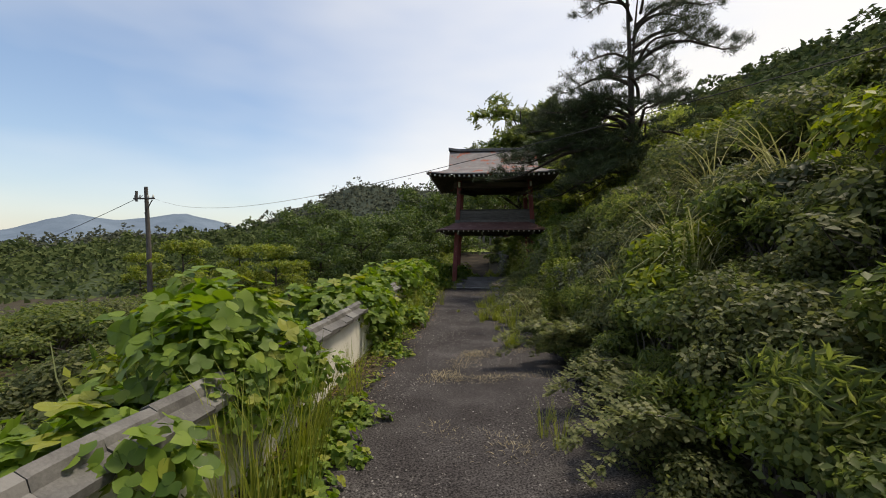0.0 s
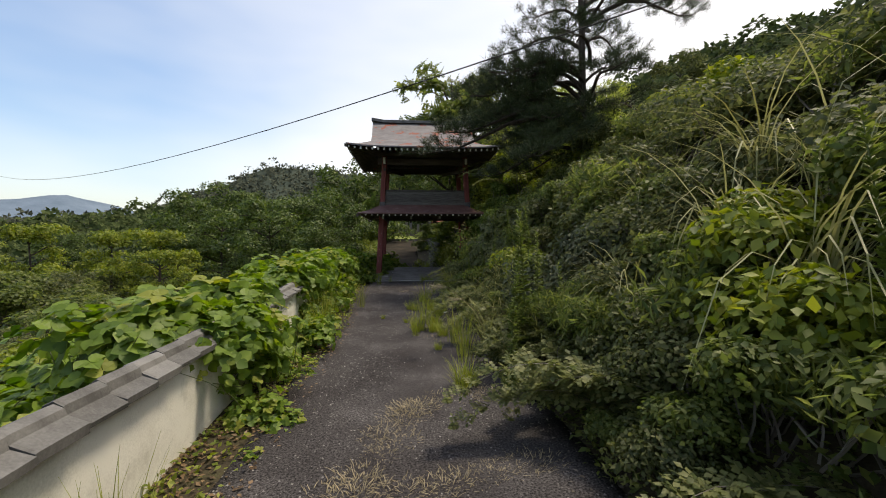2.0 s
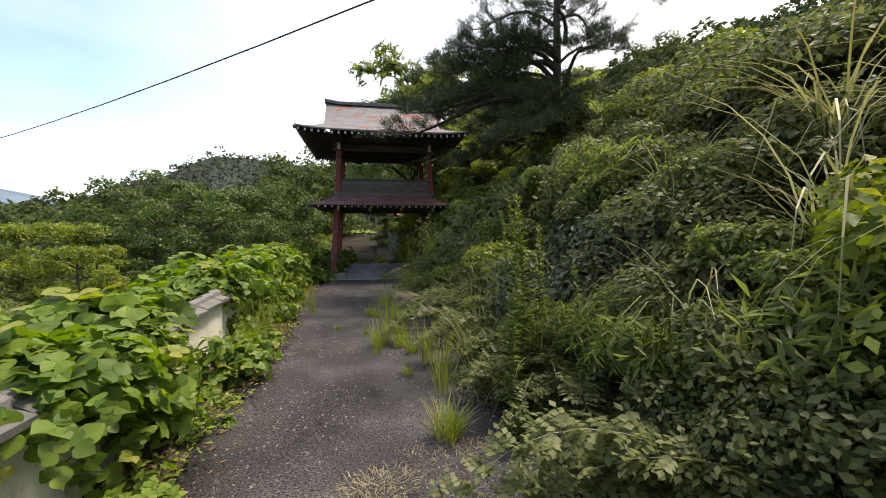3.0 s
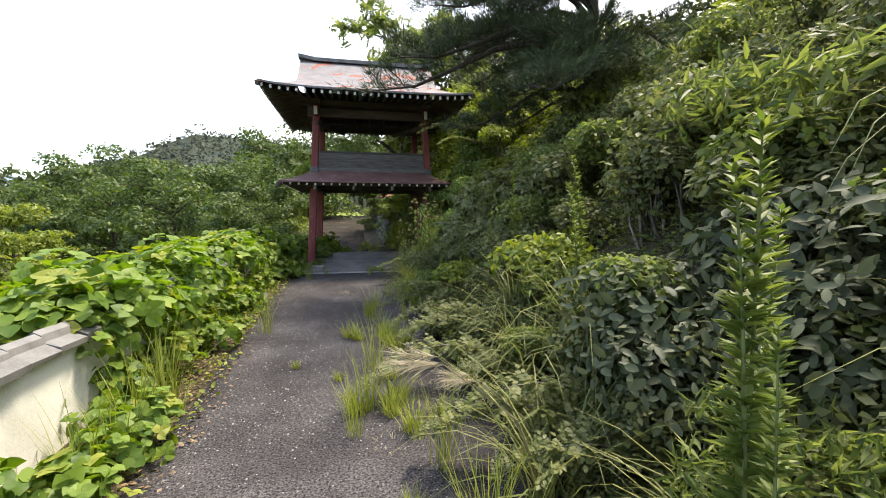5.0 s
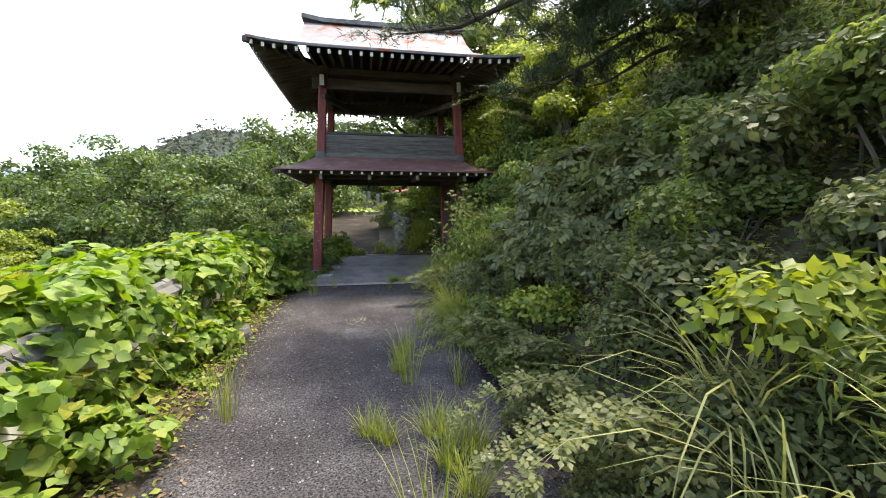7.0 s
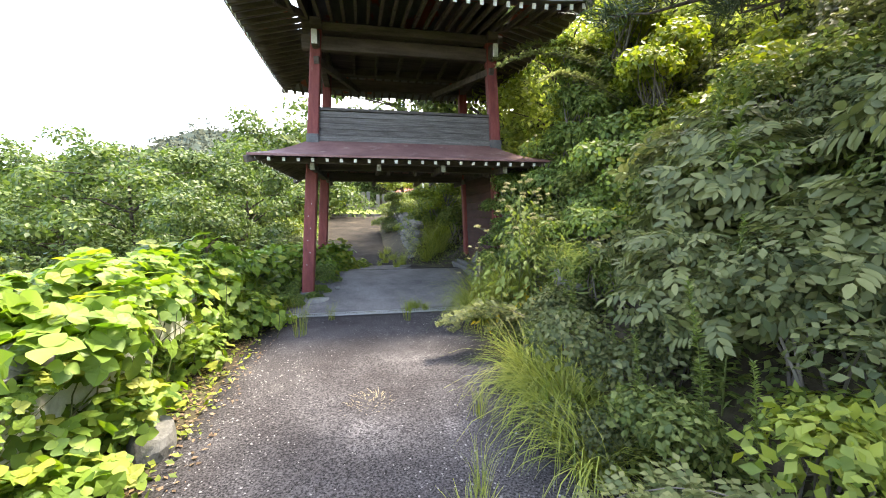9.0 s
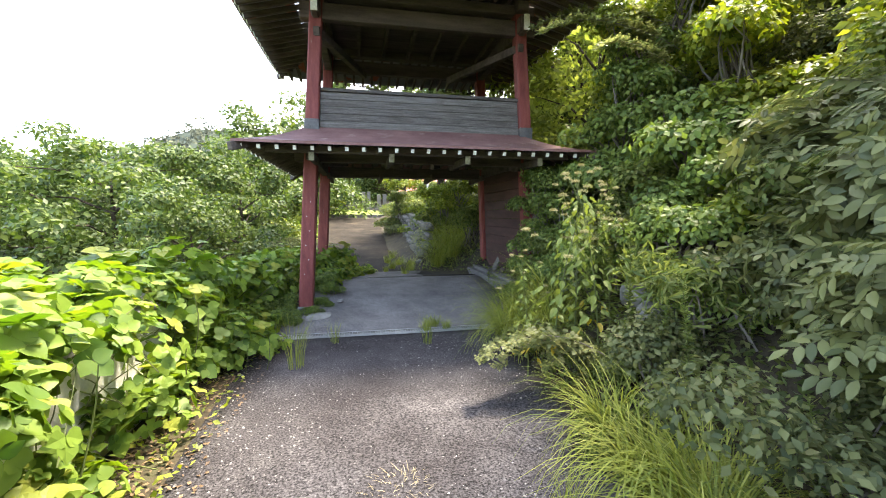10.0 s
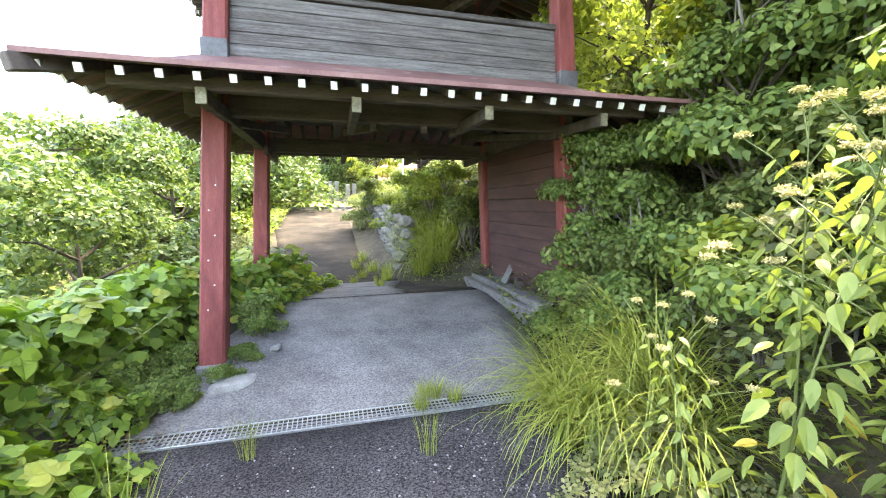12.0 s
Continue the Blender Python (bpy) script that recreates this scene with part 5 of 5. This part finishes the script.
# scrub over the low field
for _ in range(75):
    yy = -2 + 30 * rng.random()
    x = -3.0 - 16 * rng.random() ** 1.4
    s = 1.1 + 0.08 * (-x) + 0.4 * rng.random()
    put((mid + light + dark)[int(rng.integers(5))], x, yy, s=s, sz=s * (0.6 + 0.4 * rng.random()), z=ground_z(x, yy) - 0.12)
# broad-leaved and feathered shrubs
for x, y, s in ((2.1, 13.6, 0.85), (2.45, 14.3, 1.0), (2.35, 13.0, 0.95), (2.75, 13.8, 1.1), (3.0, 14.8, 1.2), (2.9, 12.6, 1.2)):
    put(glossy[0], x, y, s=s, z=ground_z(x, y) - 0.1)
for x, y, s in ((1.75, 7.9, 0.85), (2.0, 7.5, 0.9), (1.95, 8.2, 0.95), (2.35, 7.8, 1.0), (3.0, 4.2, 1.0), (2.5, 7.0, 0.9)):
    put(broad, x, y, s=s, z=ground_z(x, y) - 0.1)
# ivy climbing the gate's near corner
for x, y, z, s in ((2.45, 18.62, 0.3, 0.8), (2.5, 18.7, 0.95, 0.8), (2.55, 18.75, 1.5, 0.8), (2.75, 18.6, 1.95, 0.85), (2.9, 18.2, 1.0, 1.0), (3.0, 18.9, 1.7, 1.0), (2.75, 17.8, 0.9, 1.0), (2.55, 17.2, 0.9, 1.0), (3.2, 17.4, 1.8, 1.2), (3.4, 19.8, 1.9, 1.3), (2.4, 17.9, 0.5, 0.9), (3.3, 17.8, 1.9, 1.2), (3.35, 17.9, 2.5, 1.2), (3.4, 17.8, 3.1, 1.1), (3.4, 17.9, 3.7, 0.9), (3.6, 16.9, 2.3, 1.3), (3.3, 16.4, 2.0, 1.2), (2.9, 16.0, 1.5, 1.1), (2.35, 18.72, 0.1, 0.75), (2.38, 18.75, 0.6, 0.75), (2.4, 18.75, 1.1, 0.75), (2.42, 18.78, 1.6, 0.7), (2.5, 18.72, 1.95, 0.75), (2.8, 18.5, 0.4, 0.9), (2.7, 18.4, 1.4, 0.9), (2.35, 16.5, 0.9, 0.9), (2.5, 15.8, 1.25, 0.9), (2.2, 15.1, 0.75, 0.8)):
    put(ivy, x, y, z=z, s=s)
for x, y, z, s in ((3.45, 17.8, 3.9, 1.0), (3.95, 17.5, 4.3, 1.2), (4.3, 17.0, 3.5, 1.3), (3.7, 18.4, 3.0, 1.2), (4.4, 18.3, 4.4, 1.3), (3.9, 16.6, 3.2, 1.1)):
    put(light[0], x, y, z=z, s=s)
# growth beyond the gate
for x, y, z, s, proto in ((0.9, 30.2, 0.7, 1.1, mid[0]), (1.15, 30.4, 1.3, 1.2, mid[1]), (0.95, 29.7, 0.6, 0.9, dark[0]), (1.05, 30.2, 1.9, 1.0, mid[0]), (1.5, 28.0, 1.5, 0.7, light[0]), (1.9, 25.2, 1.9, 0.9, light[0]), (2.1, 25.5, 1.2, 1.1, light[0]), (2.5, 26.5, 1.6, 1.2, light[0]), (2.3, 24.6, 0.9, 1.0, mid[1]), (1.75, 24.0, 0.5, 0.8, light[0]), (1.5, 26.8, 0.7, 0.7, mid[0]), (1.3, 28.2, 0.8, 0.6, light[0]), (1.2, 33.5, 1.6, 1.0, mid[1]), (-3.6, 34.5, 0.8, 1.1, light[0]), (-3.9, 31.5, 0.4, 1.3, light[0]), (-3.2, 27.5, 0.0, 1.0, mid[0]), (2.0, 24.6, 1.5, 1.0, light[0]), (2.4, 24.4, 2.0, 0.9, light[0])):
    put(proto, x, y, z=z, s=s)
for x, y, s in ((-1.15, 21.4, 0.7), (-1.2, 22.0, 0.75), (-0.95, 22.4, 0.6), (-1.45, 21.7, 1.0), (-1.5, 22.6, 1.0), (-1.2, 23.4, 0.8), (-1.7, 20.9, 0.9), (-0.7, 21.6, 0.5), (-0.5, 22.1, 0.45), (-0.95, 21.1, 0.55), (-0.85, 22.7, 0.8), (-1.25, 22.1, 1.1), (-0.35, 22.5, 0.4), (-1.2, 20.6, 0.6)):
    put(kzy[int(rng.integers(2))], x, y, s=s, z=0.12)
for x, y, z, s in ((-2.2, 17.9, 0.2, 1.0), (-2.3, 18.6, 0.3, 1.0), (-1.95, 17.2, 0.0, 0.8), (-1.95, 18.3, 0.0, 0.6), (-1.75, 17.5, -0.12, 0.5), (-2.0, 19.4, 0.25, 0.7), (-2.1, 19.8, 0.4, 0.9)):
    put(kz[int(rng.integers(3))], x, y, z=z, s=s)
for x, y, s in ((-1.5, 18.72, 0.35), (-1.2, 18.78, 0.28), (-1.6, 19.0, 0.45), (-1.75, 18.6, 0.5), (-1.6, 18.4, 0.32), (-1.4, 18.45, 0.25), (-1.1, 19.1, 0.3), (-1.0, 19.6, 0.4), (-1.1, 20.1, 0.5)):
    put(ivy, x, y, z=lerp_table(y, ROAD_Z) - 0.03, s=s)
for x, y, z, s in ((-1.75, 3.1, 0.4, 0.65), (-1.8, 2.8, 0.45, 0.7), (-1.72, 3.4, 0.35, 0.55), (-1.85, 3.5, 0.55, 0.5), (-1.52, 2.9, 0.4, 0.55), (-1.5, 3.3, 0.3, 0.5), (-1.6, 2.5, 0.4, 0.5)):
    put(kz[int(rng.integers(3))], x, y, z=z, s=s)
# kudzu heaped along the wall
y = -1.5
while y < 17.5:
    x, z = wall_at(min(y, 16.6))
    bare = -1 < y < 1.6 or 3.7 < y < 5.6 or 8.3 < y < 9.6
    part_bare = 1.6 < y < 3.7 or 7.0 < y < 8.0 or 12.6 < y < 13.6
    heap = 2.5 < y < 3.8
    low = 0.02 * max(y, 0)
    if y > 1.5:
        put(kz[int(rng.integers(3))], x - (0.95 if bare else 0.5) + rng.normal() * 0.06, y, z=(0.48 if heap else -0.28 if bare else -0.3 if y < 2.5 else 0.12 + low), s=0.95 if bare else 0.85 if y < 2.5 else 1.1)
    put(kz[int(rng.integers(3))], x - 1.5 + rng.normal() * 0.2, y + 0.3, z=-1.0 if y < 1.5 else -0.4, s=1.1)
    if part_bare:
        put(kz[int(rng.integers(3))], x + 0.02, y + 0.3, z=0.52, s=0.42)
        if y > 2.7:
            put((kz + kzy)[int(rng.integers(5))], x + 0.32, y + 0.15, z=-0.12, s=0.34)
        put(kzy[int(rng.integers(2))], x + 0.62, y + 0.1, z=-0.2, s=0.36)
    elif not bare:
        put(kz[int(rng.integers(3))], x - 0.02, y + 0.2, z=0.16 + low, s=0.85)
    if y > 6 and not bare:
        put((kz + kzy + (kzy * 2 if y > 11 else []))[int(rng.integers(9 if y > 11 else 5))], x + 0.14 + rng.normal() * 0.05, y + 0.4, z=-0.08, s=0.72)
    elif bare and y > 1.6:
        put((kzy + kz)[int(rng.integers(5))], x + 0.45, y + 0.2, z=-0.06 if y > 6 else -0.18, s=0.6 if y > 6 else 0.3)
    elif y > 1.6:
        put((kzy + kz)[int(rng.integers(5))], x + 0.38, y + 0.3, z=-0.16, s=0.5)
        put((kzy + kz)[int(rng.integers(5))], x + 0.6, y + 0.1, z=-0.2, s=0.42)
    y += 0.62
for x, y, s in ((-1.75, 19.9, 0.8), (-1.2, 20.4, 0.55), (-2.2, 19.0, 1.0), (-1.9, 21.2, 0.9), (-1.0, 21.4, 0.5), (-2.6, 22.5, 1.0), (-2.9, 20.5, 1.1), (-3.4, 18.6, 1.1), (-1.6, 22.8, 0.8), (-2.2, 24.2, 0.9)):
    put((kzy if s < 0.85 and y > 20 else kz)[int(rng.integers(2))], x, y, s=s, z=ground_z(x, y) - 0.15)

# tall weeds, grasses
for x, y, s in ((1.67, 3.68, 1.2), (2.0, 4.1, 1.0), (1.75, 2.9, 0.7), (1.1, 7.0, 1.2), (1.25, 7.15, 1.25), (1.0, 6.85, 0.9), (2.3, 13.8, 1.1), (2.5, 14.2, 1.2), (1.45, 7.3, 1.0), (1.75, 9.0, 0.95), (1.95, 9.3, 1.0), (1.55, 8.7, 0.7), (1.7, 11.3, 0.85), (2.0, 11.0, 1.0), (1.75, 15.4, 0.8), (1.9, 15.9, 0.9), (1.35, 13.3, 0.6), (1.5, 13.0, 0.75), (1.45, 13.7, 0.5), (1.62, 14.6, 0.7), (1.4, 12.6, 0.6), (1.8, 13.2, 0.8), (1.7, 12.2, 0.7), (1.5, 6.6, 0.75), (2.1, 16.4, 1.0), (1.6, 14.9, 0.6)):
    put(goldenrod[int(rng.integers(2))], x, y, s=s)
for x, y, s in ((1.36, 16.0, 1.4), (1.68, 16.15, 1.25), (1.2, 16.2, 0.9), (1.72, 15.8, 1.25), (1.95, 16.3, 1.1)):
    put(flowering[int(rng.integers(2))], x, y, s=s * 0.8, sz=s)
for x, y, s in ((2.1, 6.4, 1.0), (1.4, 7.2, 0.9), (1.45, 9.2, 1.0), (1.75, 8.9, 1.1), (1.55, 9.8, 1.05), (1.75, 10.3, 1.1), (1.4, 8.4, 0.8), (3.4, 8.6, 1.1)):
    put(susuki[int(rng.integers(2))], x, y, s=s)
for x, y, s in ((2.3, 4.7, 1.1), (2.5, 5.6, 1.2), (3.0, 5.2, 1.2), (3.3, 6.2, 1.2), (2.9, 7.4, 1.1), (1.9, 6.0, 0.9), (3.2, 4.6, 1.2)):
    put(bleached, x, y, s=s, z=ground_z(x, y) + 0.25)
for x, y, s in ((1.4, 17.3, 0.95), (1.55, 17.0, 0.95), (1.75, 16.8, 1.0), (2.1, 17.6, 1.1), (1.7, 17.45, 1.1), (1.6, 17.85, 0.95), (1.95, 17.2, 1.1), (1.15, 13.9, 0.85), (1.2, 14.4, 0.85), (1.1, 13.4, 0.75), (1.35, 14.1, 0.9), (1.3, 14.9, 0.8), (1.9, 22.9, 1.2), (1.5, 22.8, 1.1), (2.2, 23.3, 1.2), (1.75, 23.3, 1.2), (1.75, 24.3, 1.1), (1.7, 23.9, 1.0)):
    put(lush[int(rng.integers(2))], x, y, s=s)
for x, y, s in ((1.05, 8.05, 1.1), (1.15, 8.3, 0.85)):
    put(plumed, x, y, s=s, turn=0)
for x, y, s in ((0.46, 6.75, 1.1), (0.55, 6.85, 0.8), (0.03, 9.44, 1.0), (0.35, 9.52, 1.1), (0.3, 9.35, 0.8), (0.38, 11.48, 1.0), (-0.08, 11.57, 0.8), (0.44, 9.05, 0.9), (0.62, 11.24, 1.0), (0.69, 9.24, 0.6), (0.03, 11.44, 0.7), (0.42, 11.08, 1.0), (0.5, 10.8, 0.9), (0.22, 12.73, 0.7), (0.35, 10.1, 0.8), (0.27, 13.14, 0.8), (-0.61, 10.56, 0.35), (-0.16, 10.14, 0.4), (0.45, 18.05, 0.6), (0.6, 18.2, 0.65), (0.75, 18.1, 0.6), (0.5, 18.22, 0.5), (0.3, 8.2, 0.5), (0.6, 22.4, 0.9), (0.8, 22.9, 1.0), (0.35, 23.3, 0.9), (0.6, 23.8, 1.1), (0.3, 24.4, 0.9), (0.9, 23.6, 1.0), (0.15, 22.8, 0.6), (0.5, 25.2, 1.0)):
    put(short[int(rng.integers(2))], x, y, s=s, z=lerp_table(y, ROAD_Z))
for x, y, s in ((0.2, 10.4, 1.0), (0.1, 9.5, 0.9), (0.45, 11.3, 0.6), (0.3, 12.4, 0.9), (0.38, 13.4, 0.5), (0.37, 17.46, 0.6), (-0.79, 17.7, 0.5), (0.0, 9.1, 0.7), (0.6, 3.3, 0.6), (0.5, 3.5, 0.5), (0.62, 7.9, 1.0), (0.55, 8.6, 0.9), (-1.2, 2.2, 1.3), (-1.15, 2.45, 1.3), (-1.25, 2.05, 1.3), (-1.2, 2.7, 1.2), (-1.25, 2.9, 1.0), (-1.3, 4.0, 0.9), (-1.35, 4.3, 0.9), (-1.28, 3.3, 1.0), (-1.5, 9.0, 0.9), (-1.55, 9.4, 1.1), (-1.45, 9.7, 1.0), (-1.6, 9.9, 1.2), (-1.5, 8.7, 0.9), (-1.15, 16.9, 0.9), (-1.2, 12.0, 0.9), (0.6, 7.6, 0.9), (0.75, 12.3, 0.6), (0.62, 14.3, 0.5)):
    put(thin, x, y, s=s, z=lerp_table(y, ROAD_Z) - 0.01)
def crack_growth(line, n, wide):
    for i in range(n):
        t = rng.random() * (len(line) - 1)
        k = int(t)
        x = line[k][0] + (line[k + 1][0] - line[k][0]) * (t - k) + rng.normal() * wide
        y = line[k][1] + (line[k + 1][1] - line[k][1]) * (t - k) + rng.normal() * wide
        put(drytuft, x, y, s=0.6 + 0.6 * rng.random(), z=0.006)


crack_growth([(-0.6, 4.9), (-0.3, 5.5), (-0.2, 6.1), (0.15, 6.45), (0.85, 6.65)], 40, 0.045)
crack_growth([(-0.55, 4.95), (0.1, 5.0), (0.4, 5.15), (1.0, 5.25)], 26, 0.03)
crack_growth([(-0.23, 14.83), (-0.26, 14.7)], 5, 0.05)
crack_growth([(0.2, 9.0), (0.4, 9.9), (0.4, 11.6)], 16, 0.12)
crack_growth([(-0.2, 2.9), (0.45, 3.3), (-0.45, 3.5)], 8, 0.06)

# feathery sprays that lean out over the lane
def spray(L):
    e = thing("leafy_spray", "arching spray of small feathered leaves over the lane", "branch", (0, 0, -50), "sprays leaning over the lane")
    pts = [Vector((-L * t, 0.12 * L * math.sin(3 * t), 0.55 * L * t * (1.05 - t) * 1.3)) for t in np.linspace(0, 1, 9)]
    bm = bmesh.new()
    bm_tube(bm, pts, [0.006 * (1 - 0.8 * t) for t in np.linspace(0, 1, 9)], 5)
    part("stem", bm, TWIG, e)
    n = int(60 * L)
    t = rng.random(n) * 0.92 + 0.08
    p = np.stack([-L * t, 0.12 * L * np.sin(3 * t), 0.55 * L * t * (1.05 - t) * 1.3], 1)
    y = np.stack([-0.55 + rng.normal(size=n) * 0.2, rng.choice([-1.0, 1.0], n), rng.normal(size=n) * 0.35 + 0.15], 1)
    y /= np.linalg.norm(y, axis=1, keepdims=True)
    x = np.cross(y, np.array([0, 0, 1.0]) + rng.normal(size=(n, 3)) * 0.3)
    x /= np.linalg.norm(x, axis=1, keepdims=True)
    part("foliage", scatter_mesh("foliage", *FEATHER_SMALL, p, np.stack([x, y, np.cross(x, y)], 2), 0.16 * (1.1 - 0.6 * t), SPRAY), SPRAY, e)
    return e


sprays = [spray(1.1), spray(0.85), spray(1.3)]
for y0, y1, n in ((2.6, 8.2, 34), (8.2, 12.4, 14), (15.2, 16.6, 6)):
    for i in range(n):
        yy = y0 + (y1 - y0) * (i + rng.random()) / n
        x = bank_x(yy) + 0.35 + 0.35 * rng.random()
        put(sprays[int(rng.integers(3))], x, yy, s=0.75 + 0.4 * rng.random(), z=0.1 + 0.3 * rng.random(), turn=rng.normal() * 32)

bough = spray(2.2)
put(bough, 3.9, 17.3, z=3.75, s=1.0, turn=4)
put(bough, 3.9, 17.4, z=4.1, s=0.95, turn=-12)
put(bough, 3.8, 17.2, z=3.4, s=0.8, turn=20)

# bits on the ground
def stone_bit(label, x, y, z, s, material, turn=0):
    e = thing("loose_stone", label, "stone", (x, y, z))
    bm = bmesh.new()
    bmesh.ops.create_icosphere(bm, subdivisions=3, radius=0.5)
    for v in bm.verts:
        v.co = Vector((v.co.x, v.co.y, max(-0.3, min(0.3, v.co.z)))) * (1 + 0.16 * noise.noise(v.co * 3 + Vector((x, y, 0))))
        v.co = Vector((v.co.x * s[0], v.co.y * s[1], v.co.z * s[2]))
    part("body", bm, material, e, m=pose(0, 0, 0, 0, 0, turn))
    return e


stone_bit("pale broken concrete lump beside the post", -1.08, 18.72, 0.1, (0.42, 0.26, 0.24), PALE_CONCRETE, 25)
stone_bit("small pale stone on the slab", -0.79, 19.2, 0.26, (0.12, 0.08, 0.07), PALE_CONCRETE, 50)
stone_bit("rounded grey concrete lump at the lane edge", -1.75, 14.3, 0.05, (0.3, 0.48, 0.42), STONE, 15)
stone_bit("flat white stone on the asphalt", 0.66, 11.15, 0.03, (0.12, 0.08, 0.05), WHITEPAINT, 15)
for x, y, z, a, turn in ((2.2, 15.6, 0.78, 0.42, 10), (2.25, 15.95, 0.86, 0.45, 60), (2.1, 15.8, 0.5, 0.36, 80)):
    stone_bit("rough pinkish-grey stone set in the bank", x, y, z, (a, a * 0.8, a * 0.75), STONE, turn)
for i in range(26):
    yy = 3 + 14 * rng.random()
    l, r = lerp_table(yy, ROAD_L), lerp_table(yy, ROAD_R)
    stone_bit("small pale chip of gravel on the lane", l + 0.3 + (r - l - 0.6) * rng.random(), yy, 0.012 + lerp_table(yy, ROAD_Z), (0.02, 0.016, 0.014), STONE, 360 * rng.random())

# the first of each kind has done its work
for ob in [o for o in bpy.data.objects if o.parent is None and o.location.z < -40]:
    for c in list(ob.children_recursive):
        bpy.data.objects.remove(c)
    bpy.data.objects.remove(ob)
